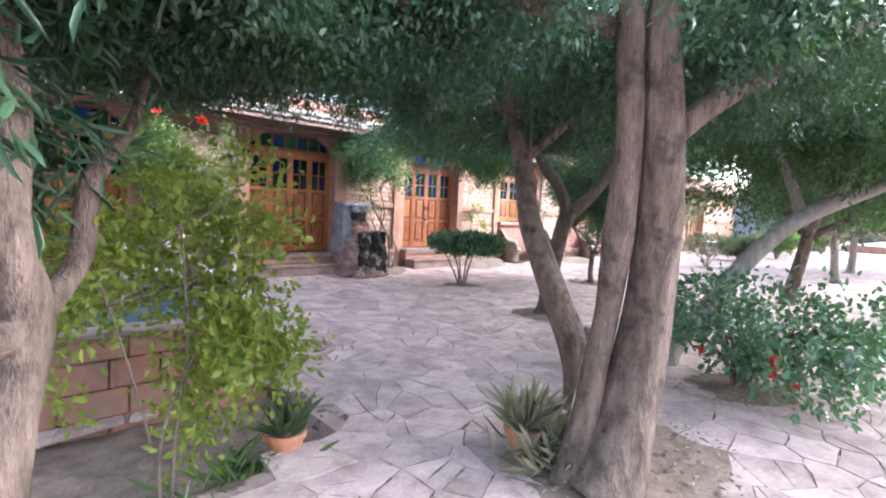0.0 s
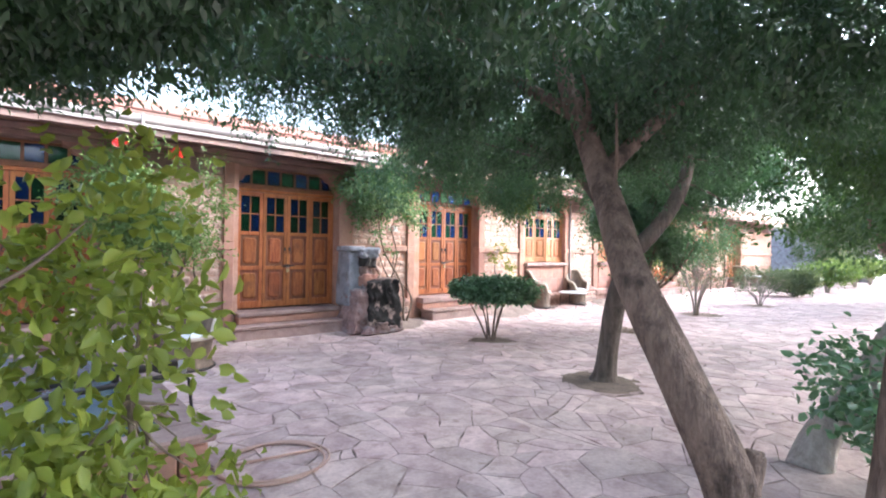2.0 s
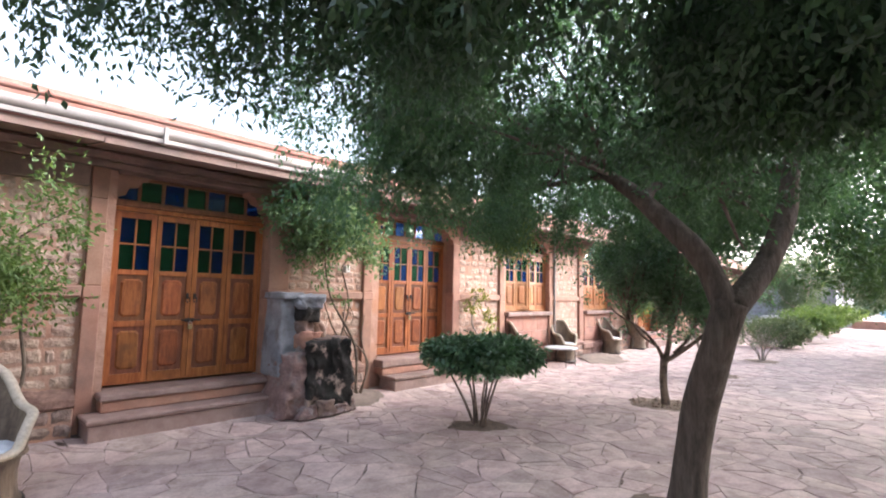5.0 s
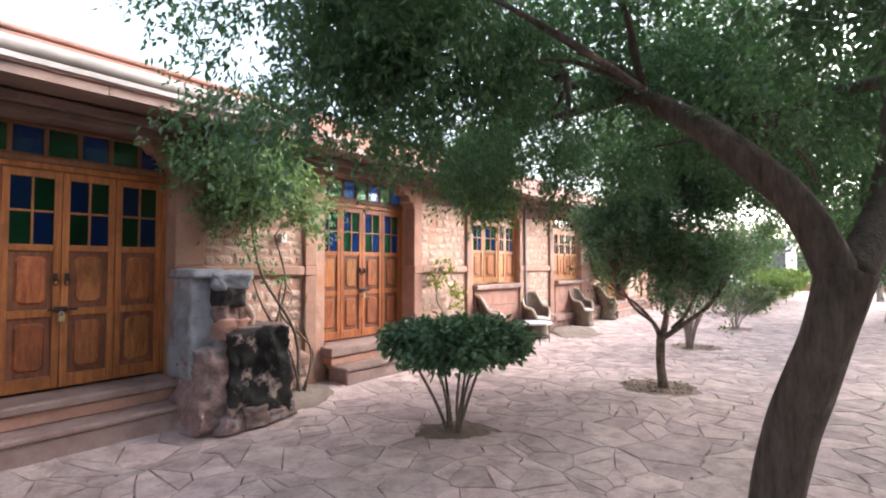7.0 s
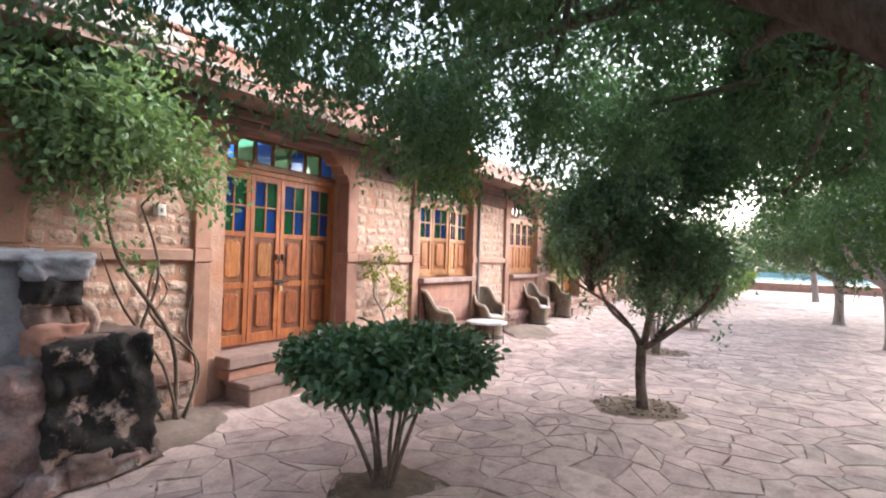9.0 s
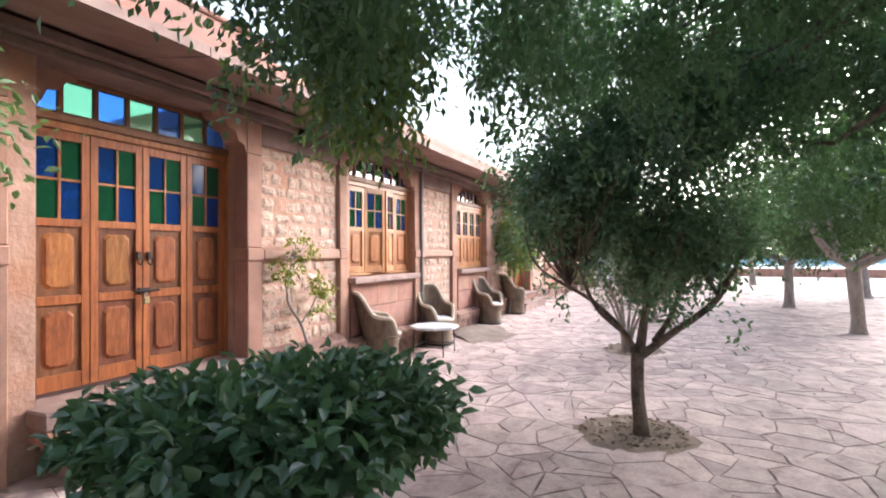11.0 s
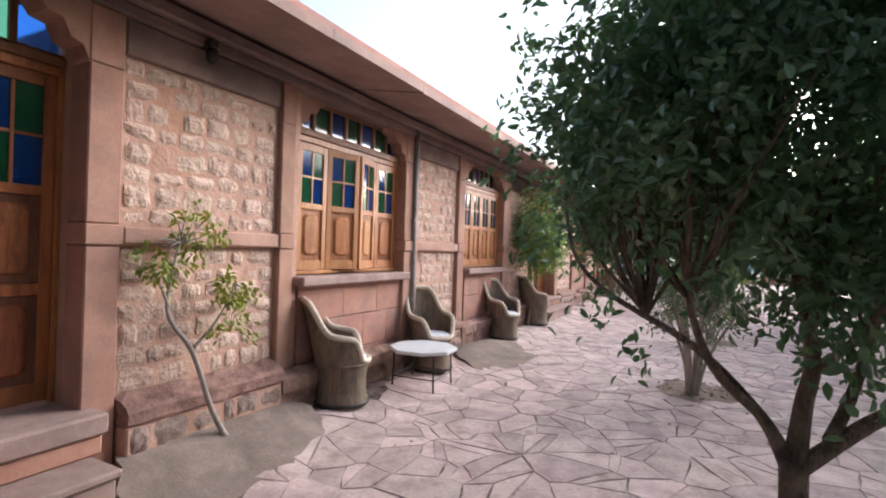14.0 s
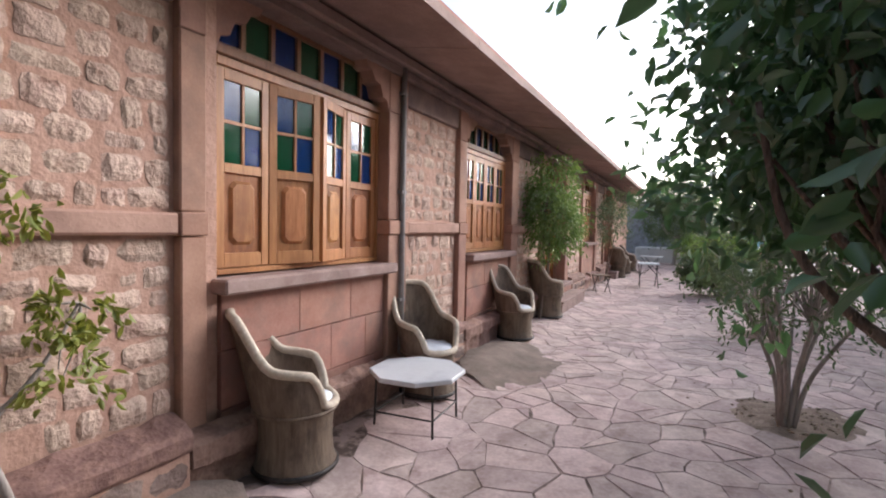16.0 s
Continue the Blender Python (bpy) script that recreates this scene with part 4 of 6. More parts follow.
def folding_table(m):
    t = thing("folding_table", "small folding metal table with a pale top", "table", m)
    part("tabletop", block(-0.35, 0.35, -0.28, 0.28, 0.66, 0.69, 0.006), M_TABLETOP, t)
    for y in (-0.24, 0.24):
        part("leg", tube(bmesh.new(), [(-0.3, y, 0.0), (0.3, y, 0.66)], 0.012, 6), M_IRON, t)
        part("leg", tube(bmesh.new(), [(0.3, y * 0.9, 0.0), (-0.3, y * 0.9, 0.66)], 0.012, 6), M_IRON, t)
    return t


folding_table(pose(25.2, 8.3, ground_z(8.3), 0, 0, 10))
folding_table(pose(29.4, 8.5, ground_z(8.5), 0, 0, 80))


def folding_stool(m):
    t = thing("folding_stool", "small folding stool with a dark sling seat", "stool", m)
    part("seat", block(-0.2, 0.2, -0.18, 0.18, 0.42, 0.445, 0.006), M_CANE, t)
    for y in (-0.17, 0.17):
        part("leg", tube(bmesh.new(), [(-0.2, y, 0.0), (0.19, y, 0.42)], 0.011, 6), M_IRON, t)
        part("leg", tube(bmesh.new(), [(0.2, y * 0.9, 0.0), (-0.19, y * 0.9, 0.42)], 0.011, 6), M_IRON, t)
    return t


folding_stool(pose(22.6, 9.2, ground_z(9.2), 0, 0, 25))


def fountain_stand():
    """The old masonry stand by the wall: a plastered box, stacked stones and a soot-black block."""
    g = ground_z(9.3) - 0.02
    f = thing("masonry_stand", "old blackened stone stand with a grey plastered box beside the door", "stand", pose(0, 0, 0))

    def rough(x0, x1, y0, y1, z0, z1, amp, seed, cuts=4, taper=0.0, melt=0):
        """A worn block: rounded by `melt` passes, then hacked by noise at three sizes."""
        bm = box(bmesh.new(), x0, x1, y0, y1, z0, z1)
        bmesh.ops.subdivide_edges(bm, edges=bm.edges, cuts=cuts, use_grid_fill=True)
        for _ in range(melt):
            bmesh.ops.smooth_vert(bm, verts=bm.verts, factor=0.5, use_axis_x=True, use_axis_y=True, use_axis_z=True)
        for v in bm.verts:
            nz = noise.noise_vector(v.co * 3.1 + Vector((seed, 0, 0))) * amp + noise.noise_vector(v.co * 8 + Vector((seed, 3, 0))) * amp * 0.8 + noise.noise_vector(v.co * 19 + Vector((seed, 7, 0))) * amp * 0.5
            k = taper * (1 - (v.co.z - z0) / (z1 - z0)) ** 2
            v.co += Vector((nz.x + k * (1 if v.co.x > (x0 + x1) / 2 else -1), nz.y - k * (v.co.y < (y0 + y1) / 2), nz.z * 0.5 if v.co.z > z0 + 0.01 else 0))
        return bm

    part("block", rough(6.42, 7.10, 8.93, 9.66, g - 0.02, 1.0, 0.055, 1, 22, 0.06, 5), M_SOOT, f, "soot-black weathered stone block", smooth=True)
    part("cap", rough(6.52, 7.08, 8.98, 9.66, 0.93, 1.02, 0.035, 2, 9, 0.0, 2), M_GRIME, f, "grey mortar cap", smooth=True)
    part("foot", rough(6.16, 6.60, 8.98, 9.66, g - 0.02, 0.84, 0.06, 3, 20, 0.07, 5), M_PINKPLASTER, f, "eroded pink plaster foot", smooth=True)
    part("plaster_box", rough(6.16, 6.42, 9.20, 9.66, 0.52, 1.56, 0.022, 4, 12, 0.05, 3), M_GREYPLASTER, f, "grey plastered pillar", smooth=True)
    part("box_cap", rough(6.13, 6.46, 9.15, 9.66, 1.53, 1.62, 0.018, 14, 8, 0.0, 2), M_GREYPLASTER, f, "rounded grey plaster cap", smooth=True)
    part("spout", rough(6.36, 6.72, 9.02, 9.40, 1.40, 1.60, 0.05, 15, 10, 0.0, 5), M_GREYPLASTER, f, "worn grey spout head", smooth=True)
    for k, (x, y, r, h) in enumerate(((6.44, 8.92, 0.13, 0.13), (6.66, 8.90, 0.12, 0.17), (6.88, 8.92, 0.12, 0.10), (7.06, 8.98, 0.11, 0.12), (7.13, 9.2, 0.10, 0.11))):
        part("rubble_lump", rough(x - r, x + r, y - r * 0.6, y + r * 0.8, g - 0.02, g + h, 0.05, 30 + k, 9, 0.03, 4), (M_PINKPLASTER, M_GRIME)[k % 2], f, "crumbled lump of plaster and stone", smooth=True)
    zs = [0.70, 0.90, 1.08, 1.24, 1.44]
    for k, (z0, z1) in enumerate(zip(zs, zs[1:])):
        w = 0.04 * math.sin(k * 2.3)
        part("stone", rough(6.36, 6.66 + w, 9.06 - w, 9.62, z0 - 0.02, z1 + 0.02, 0.05, 5 + k, 9, 0.0, 4), (M_PINKPLASTER, M_BLOCK, M_GRIME, M_SOOT)[k], f, "rough stacked stone", smooth=True)
    # small tan figure on the block
    bm = bmesh.new()
    limb(bm, [(6.68, 9.2, 1.0, 0.045), (6.69, 9.2, 1.12, 0.05), (6.67, 9.21, 1.22, 0.06), (6.63, 9.23, 1.26, 0.035)], 4, 8)
    limb(bm, [(6.76, 9.15, 1.0, 0.03), (6.78, 9.15, 1.1, 0.035), (6.73, 9.17, 1.2, 0.05), (6.67, 9.2, 1.22, 0.05)], 4, 8)
    tagged(part("stone_figure", bm, M_STONE, smooth=True), "small worn tan stone figure on the blackened stand", "statue")
    sw = thing("switch_box", "small white electrical box on the rubble wall", "switch", pose(7.52, 9.70, 2.0))
    part("cover", block(-0.04, 0.04, -0.03, 0.06, -0.055, 0.055, 0.006), M_PLASTIC, sw)
    part("rocker", block(-0.012, 0.012, -0.038, -0.028, -0.02, 0.02, 0.003), M_GUTTER, sw)
    lamp = thing("eave_lamp", "small dark bulkhead lamp under the eave", "lamp", pose(10.80, 9.62, 2.9))
    part("bracket", block(-0.03, 0.03, -0.02, 0.11, 0.06, 0.12, 0.006), M_IRON, lamp)
    part("bulb_cage", tube(bmesh.new(), [(0, 0.02, 0.07), (0, 0.015, 0.03), (0, 0.01, -0.03), (0, 0.01, -0.06)], [0.02, 0.045, 0.04, 0.012], 10), M_IRON, lamp, smooth=True)


fountain_stand()


def water_tank():
    x1, y0, x0, y1, h = 2.24, 4.0, -1.7, 6.9, 0.62
    t = thing("water_tank", "low red sandstone masonry tank brimming with pale water", "tank")
    th = 0.16
    courses = [(-0.2, 0.0), (0.0, 0.2), (0.2, 0.41), (0.41, 0.57)]
    k = 0
    for z0, z1 in courses:
        k += 1
        for along, fixed, n0, n1, horiz in (("x", y0, x0, x1, True), ("y", x1 - th, y0 + th, y1, False)):
            p = n0 - 0.12 * (k % 2)
            i = 0
            while p < n1 - 0.02:
                w = 0.42 + 0.14 * math.sin(i * 2.7 + k * 1.3)
                a, b = max(p, n0), min(p + w, n1)
                if b - a > 0.03:
                    j = 0.006 * math.sin(i * 5.1 + k)
                    if horiz:
                        part("block", block(a + 0.005, b - 0.005, fixed + j, fixed + th, z0 + 0.004, z1 - 0.004, 0.012), M_BLOCK, t)
                    else:
                        part("block", block(fixed, fixed + th + j, a + 0.005, b - 0.005, z0 + 0.004, z1 - 0.004, 0.012), M_BLOCK, t)
                p += w
                i += 1
    co = bmesh.new()
    box(co, x0, x1 + 0.03, y0 - 0.03, y0 + 0.2, 0.572, h, 0.012)
    box(co, x1 - 0.2, x1 + 0.03, y0 + 0.2, y1, 0.572, h, 0.012)
    box(co, x0, x1 - 0.2, y1 - 0.2, y1, 0.572, h, 0.012)
    box(co, x0, x0 + 0.2, y0 + 0.2, y1 - 0.2, 0.572, h, 0.012)
    part("coping", co, M_STEP, t, "worn stone coping")
    body = bmesh.new()
    box(body, x0 + 0.02, x1 - th - 0.01, y0 + th + 0.01, y1 - 0.02, 0, 0.5)
    box(body, x0 + 0.02, x1 - th - 0.01, y0 + 0.07, y0 + th + 0.01, -0.2, 0.5)
    part("core", body, M_MORTAR, t)
    wv = bmesh.new()
    box(wv, x0 + 0.19, x1 - 0.19, y0 + 0.19, y1 - 0.19, 0.55, 0.622)
    part("water", wv, M_WATER, t, "still pale water surface")
    p = thing("tank_pipe", "dark iron inlet pipes with a pale tap valve over the tank", "pipe")
    part("upper_pipe", tube(bmesh.new(), [(1.5, 5.22, 0.69), (2.38, 5.27, 0.72)], 0.028, 8), M_IRON, p, smooth=True)
    part("lower_pipe", tube(bmesh.new(), [(1.5, 4.98, 0.67), (2.36, 5.06, 0.69)], 0.018, 8), M_IRON, p, smooth=True)
    part("tee", tube(bmesh.new(), [(2.0, 5.25, 0.62), (2.0, 5.25, 0.77)], 0.024, 8), M_IRON, p, smooth=True)
    part("valve", tube(bmesh.new(), [(2.37, 5.06, 0.68), (2.37, 5.06, 0.71), (2.37, 5.06, 0.78)], [0.02, 0.026, 0.032], 10), M_GUTTER, p, "pale plastic valve head", smooth=True)
    part("spout", tube(bmesh.new(), [(2.37, 5.04, 0.69), (2.40, 5.02, 0.65), (2.42, 5.0, 0.4), (2.43, 4.98, 0.02)], 0.011, 6), M_IRON, p, smooth=True)
    pts = []
    for i in range(60):
        a = i / 59 * 4.3 * math.pi
        r = 0.42 + 0.03 * math.sin(a * 1.7)
        pts.append((2.92 + r * math.cos(a) * 0.92, 4.80 + r * math.sin(a) * 0.8, 0.014 + 0.004 * i / 59))
    pts = [(2.43, 4.97, 0.016)] + pts
    tagged(part("garden_hose", tube(bmesh.new(), pts, 0.011, 6), M_HOSE, smooth=True), "buff garden hose coiled on the paving", "hose")


water_tank()


# ---- trees and plants ----
def sunken_soil():
    """Uneven dark soil on the floor of the sunken bed."""
    bm = bmesh.new()
    nx, ny = 44, 18
    vs = [[bm.verts.new((SUNK[0] + 0.012 + (SUNK[1] - SUNK[0] - 0.024) * i / nx, SUNK[2] + 0.012 + (SUNK[3] - SUNK[2] - 0.024) * j / ny, -0.116 + 0.05 * abs(noise.noise(Vector((i * 0.35, j * 0.35, 1.0)))))) for i in range(nx + 1)] for j in range(ny + 1)]
    for j in range(ny):
        for i in range(nx):
            bm.faces.new((vs[j][i], vs[j][i + 1], vs[j + 1][i + 1], vs[j + 1][i]))
    tagged(part("soil_bed", bm, M_SOIL, smooth=True), "sunken planting bed of brown soil before the tank", "soil", kind="structure")


sunken_soil()


def soil_bed(x, y, r, z=None, ring=True, ry=None, mat=None, rise=0.0):
    """A bed level with the paving, its border under the slabs; it may rise towards the wall."""
    bm = bmesh.new()
    n = 40
    z = ground_z(y) if z is None else z
    ry = ry or r
    c = bm.verts.new((0, 0, 0.012))
    rings = []
    for f, h in ((1.22, -0.0035), (0.95, 0.002), (0.6, 0.010), (0.3, 0.014)):
        rings.append([bm.verts.new((f * r * (1 + 0.06 * math.sin(k * 1.3)) * math.cos(2 * math.pi * k / n), f * ry * (1 + 0.05 * math.sin(k * 1.9 + 1)) * math.sin(2 * math.pi * k / n), h + 0.004 * math.sin(k * 2.1 + f * 9) * (f < 0.9))) for k in range(n)])
    for a, b in zip(rings, rings[1:]):
        for k in range(n):
            bm.faces.new((a[k], a[(k + 1) % n], b[(k + 1) % n], b[k]))
    for k in range(n):
        bm.faces.new((rings[-1][k], rings[-1][(k + 1) % n], c))
    for v in bm.verts:
        t = min(max((v.co.y + 0.5 * ry) / (1.2 * ry), 0.0), 1.0)
        v.co.z += ground_z(y + v.co.y) - z + rise * t * t * (3 - 2 * t)
    o = part("soil_bed", bm, mat or M_SOIL, smooth=True, at=pose(x, y, z))
    tagged(o, "round bed of dry brown soil and litter cut in the paving", "soil", kind="structure")
    return o


def tree(name, label, limbs, twigs, crowns, bark, seed, category="tree", twig_mat=None, z=0.0, group=""):
    """limbs: lists of (x, y, z, r). crowns: (blobs, twigs, per, length, width, material, droop, twig_len, spread)."""
    rng = np.random.default_rng(seed)
    t = thing(name, label, category, group=group)
    if name == "old_tree":
        knots(t, limbs[0], 3, seed)
    for k, l in enumerate(limbs):
        bm = bmesh.new()
        limb(bm, l, 5, 12 if k < 2 else 9, 0.16, seed + k * 3.1)
        part("trunk" if k == 0 else "limb", bm, bark, t, smooth=True)
    for a, b, r in twigs:
        tw = bmesh.new()
        a, b = Vector(a), Vector(b)
        m = (a + b) / 2 + Vector(rng.normal(size=3)) * (b - a).length * 0.08
        limb(tw, [(*a, r), (*m, r * 0.7), (*b, r * 0.25)], 3, 6, 0.1, seed)
        part("branch", tw, twig_mat or bark, t, smooth=True)
    for c in crowns:
        blobs, n, per, le, wi, mat, droop, tl, sp = c[:9]
        part("crown", foliage("crown", rng, blobs, n, per, le, wi, mat, droop, tl, sp, flat=c[9] if len(c) > 9 else 0.0, clump=c[10] if len(c) > 10 else 0.0, low=c[11] if len(c) > 11 else 0.0), mat, t)
    return t


def spray(rng, frm, blobs, n, r):
    """Branches from limb ends out into the crown."""
    p, _ = crown_points(rng, blobs, n * 2, 0.3)
    out = []
    for q in p[:n]:
        s = min(frm, key=lambda f: (Vector(f) - Vector(q)).length)
        out.append((s, tuple(q), r))
    return out


R = np.random.default_rng(7)


def knots(t, line, n, seed):
    """Dark lenses along a trunk, facing all round; their colour stands for shaded hollows."""
    rng = np.random.default_rng(seed)
    for _ in range(n):
        k = rng.uniform(0.1, 0.75) * (len(line) - 1)
        i = int(k)
        a, b = Vector(line[i]), Vector(line[i + 1])
        p = a.lerp(b, k - i)
        ang = rng.uniform(0, 2 * math.pi)
        d = Vector((math.cos(ang), math.sin(ang), 0))
        bm = bmesh.new()
        sz = rng.uniform(0.009, 0.014)
        bmesh.ops.create_icosphere(bm, subdivisions=2, radius=1.0, matrix=Matrix.Translation(p.to_3d() + d * p[3] * 0.96) @ Matrix.Rotation(ang, 4, "Z") @ Matrix.Diagonal((0.012, sz, sz * rng.uniform(1.5, 3.2), 1)))
        part("knot", bm, M_KNOT, t, "dark lens coloured as a shaded bark hollow", smooth=True)


# the paired old trees by which the walk begins
A_BLOBS = [(3.192, 1.427, 3.203, 1.625, 1.53, 0.717, 3), (2.009, 2.537, 3.25, 1.434, 1.338, 0.55, 3), (4.462, 0.607, 3.059, 1.338, 1.147, 0.669, 2), (2.9, 3.0, 3.6, 1.1, 1.0, 0.4, 1.6), (0.95, 2.25, 2.55, 0.65, 0.55, 0.4, 2.6), (1.5, 2.8, 2.6, 0.6, 0.5, 0.36, 2.6), (2.3, 2.6, 3.2, 0.7, 0.6, 0.3, 1.6), (1.2, 3.6, 2.65, 0.55, 0.55, 0.36, 2.2)]
A_FROM = [(3.049, 1.422, 2.629), (3.391, 1.194, 2.677), (3.88, 0.875, 2.486), (2.591, 2.268, 2.772)]
tree("old_tree", "old grey twin-trunked tree with drooping dark leaves", [
    [(3.12, 1.38, -0.05, 0.26), (3.18, 1.36, 0.10, 0.215), (3.27, 1.34, 0.4, 0.18), (3.33, 1.31, 0.7, 0.16), (3.36, 1.285, 1.0, 0.145), (3.34, 1.255, 1.3, 0.132), (3.28, 1.22, 1.6, 0.12), (3.18, 1.19, 1.95, 0.108), (3.12, 1.19, 2.3, 0.098), (3.10, 1.2, 2.7, 0.08), (3.25, 1.1, 3.4, 0.04)],
    [(2.98, 1.52, -0.05, 0.12), (3.03, 1.50, 0.15, 0.10), (3.10, 1.478, 0.4, 0.085), (3.14, 1.46, 0.7, 0.075), (3.175, 1.44, 1.0, 0.070), (3.15, 1.41, 1.25, 0.078), (3.115, 1.375, 1.48, 0.088), (3.085, 1.35, 1.65, 0.082), (3.04, 1.31, 1.95, 0.070), (2.98, 1.305, 2.3, 0.068), (2.9, 1.36, 2.8, 0.06), (2.6, 1.8, 3.3, 0.03)],
    [(3.19, 1.17, 2.0, 0.07), (3.45, 1.0, 2.25, 0.062), (3.9, 0.8, 2.5, 0.05), (4.6, 0.5, 2.9, 0.03)],
    [(2.95, 1.38, 2.55, 0.055), (2.6, 2.1, 2.85, 0.042), (2.2, 2.8, 3.1, 0.02)],
], spray(R, A_FROM, A_BLOBS, 34, 0.02), [(A_BLOBS, 7000, 38, 0.048, 0.018, M_LEAF_DARK, 0.8, 0.27, 0.045, 0, 0.15, 2.22)], M_BARK, 11)

B_BLOBS = [(4.656, 3.483, 3.298, 1.625, 1.53, 0.813, 3), (5.362, 2.358, 3.25, 1.338, 1.243, 0.765, 2), (4.4, 4.1, 3.45, 1.1, 0.9, 0.55, 1.6), (4.2, 5.3, 3.45, 1.2, 1.0, 0.5, 2.6), (3.2, 5.7, 3.5, 0.9, 0.8, 0.4, 1.0), (5.714, 3.326, 2.629, 0.86, 0.86, 0.478, 1)]
B_FROM = [(4.287, 3.088, 2.486), (4.553, 3.422, 2.868), (4.866, 2.916, 2.677), (4.351, 4.047, 3.059)]
tree("old_tree", "old leaning grey tree with a cut stub and dark leaves", [
    [(4.06, 2.10, -0.05, 0.175), (4.04, 2.09, 0.12, 0.138), (3.99, 2.09, 0.35, 0.124), (3.92, 2.13, 0.6, 0.118), (3.86, 2.25, 0.9, 0.11), (3.87, 2.42, 1.2, 0.104), (3.92, 2.60, 1.5, 0.092), (4.05, 2.77, 1.8, 0.088), (4.20, 2.96, 2.1, 0.082), (4.29, 3.13, 2.4, 0.074), (4.34, 3.30, 2.75, 0.062), (4.5, 3.55, 3.3, 0.03)],
    [(3.96, 2.08, 0.36, 0.07), (3.985, 2.045, 0.52, 0.062), (4.005, 2.02, 0.66, 0.052), (4.008, 2.017, 0.672, 0.03)],
    [(4.16, 2.92, 2.05, 0.055), (4.7, 2.85, 2.45, 0.05), (5.3, 2.6, 2.95, 0.025)],
    [(4.3, 3.2, 2.5, 0.05), (4.4, 4.0, 3.0, 0.04), (4.2, 4.8, 3.3, 0.02)],
    [(4.06, 2.78, 1.82, 0.012), (4.1, 2.78, 2.1, 0.009), (4.12, 2.8, 2.5, 0.006)],
], spray(R, B_FROM, B_BLOBS, 34, 0.02), [(B_BLOBS, 6600, 36, 0.048, 0.018, M_LEAF_DARK, 0.8, 0.27, 0.045, 0, 0.15, 2.3)], M_BARK, 12)

C_BLOBS = [(7.5, 5.5, 3.4, 1.5, 1.5, 0.75, 3), (8.4, 4.2, 3.4, 1.7, 1.4, 0.75, 6), (8.0, 6.8, 3.1, 0.85, 0.8, 0.55, 1.6), (6.3, 5.6, 3.5, 1.1, 1.1, 0.7, 2.3), (8.3, 5.0, 2.95, 1.2, 1.0, 0.4, 0.9), (10.3, 4.5, 3.35, 1.5, 1.3, 0.6, 2.6), (9.3, 5.5, 3.5, 1.2, 1.0, 0.6, 1.8), (6.0, 7.2, 2.95, 0.6, 0.5, 0.35, 0.7), (6.6, 6.6, 3.3, 0.8, 0.8, 0.5, 1.2), (11.1, 4.7, 3.0, 1.2, 1.0, 0.5, 3.2), (10.3, 6.1, 3.4, 0.7, 0.65, 0.4, 1.2), (11.6, 6.2, 3.35, 0.85, 0.7, 0.35, 1.8), (12.3, 5.2, 3.35, 1.0, 0.9, 0.45, 1.8), (11.0, 5.3, 3.3, 0.8, 0.7, 0.4, 1.2), (10.3, 6.8, 3.32, 0.45, 0.4, 0.24, 1.0), (5.6, 6.7, 3.3, 0.75, 0.7, 0.55, 2.0), (6.3, 6.1, 3.6, 0.9, 0.8, 0.5, 2.0), (8.9, 6.3, 2.8, 0.6, 0.5, 0.35, 1.3)]
C_FROM = [(6.97, 5.12, 2.74), (7.4, 5.8, 3.1), (7.77, 3.9, 2.62), (8.19, 3.95, 3.3), (8.3, 4.6, 2.8)]
tree("old_tree", "dark forked tree with a wide spreading leafy crown", [
    [(6.98, 4.54, -0.05, 0.2), (7.0, 4.52, 0.1, 0.148), (7.0, 4.48, 0.45, 0.128), (6.97, 4.41, 0.8, 0.12), (6.92, 4.32, 1.1, 0.116), (6.90, 4.24, 1.38, 0.116), (6.94, 4.18, 1.62, 0.125)],
    [(6.93, 4.19, 1.56, 0.10), (6.94, 4.34, 1.93, 0.09), (6.92, 4.60, 2.24, 0.082), (7.08, 5.0, 2.62, 0.068), (7.5, 5.65, 3.05, 0.042), (8.1, 6.4, 3.3, 0.02)],
    [(6.95, 4.17, 1.58, 0.10), (7.34, 4.02, 1.93, 0.09), (7.67, 3.92, 2.38, 0.08), (7.97, 3.9, 3.0, 0.06), (8.2, 3.95, 3.6, 0.03)],
    [(7.0, 4.8, 2.45, 0.05), (7.6, 4.95, 2.7, 0.045), (8.5, 5.1, 2.9, 0.03), (9.4, 5.0, 3.0, 0.015)],
    [(7.9, 3.9, 2.8, 0.045), (8.6, 4.3, 2.95, 0.04), (9.6, 4.7, 3.05, 0.025), (10.6, 4.9, 3.15, 0.012)],
    [(7.25, 5.25, 2.8, 0.035), (7.5, 6.0, 2.85, 0.025), (8.0, 6.8, 2.95, 0.012)],
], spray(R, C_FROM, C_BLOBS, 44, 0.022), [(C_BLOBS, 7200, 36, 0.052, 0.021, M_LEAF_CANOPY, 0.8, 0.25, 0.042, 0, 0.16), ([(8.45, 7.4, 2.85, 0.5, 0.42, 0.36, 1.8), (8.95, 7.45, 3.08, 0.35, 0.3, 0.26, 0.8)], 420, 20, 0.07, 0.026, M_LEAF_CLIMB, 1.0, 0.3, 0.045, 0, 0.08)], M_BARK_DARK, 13)

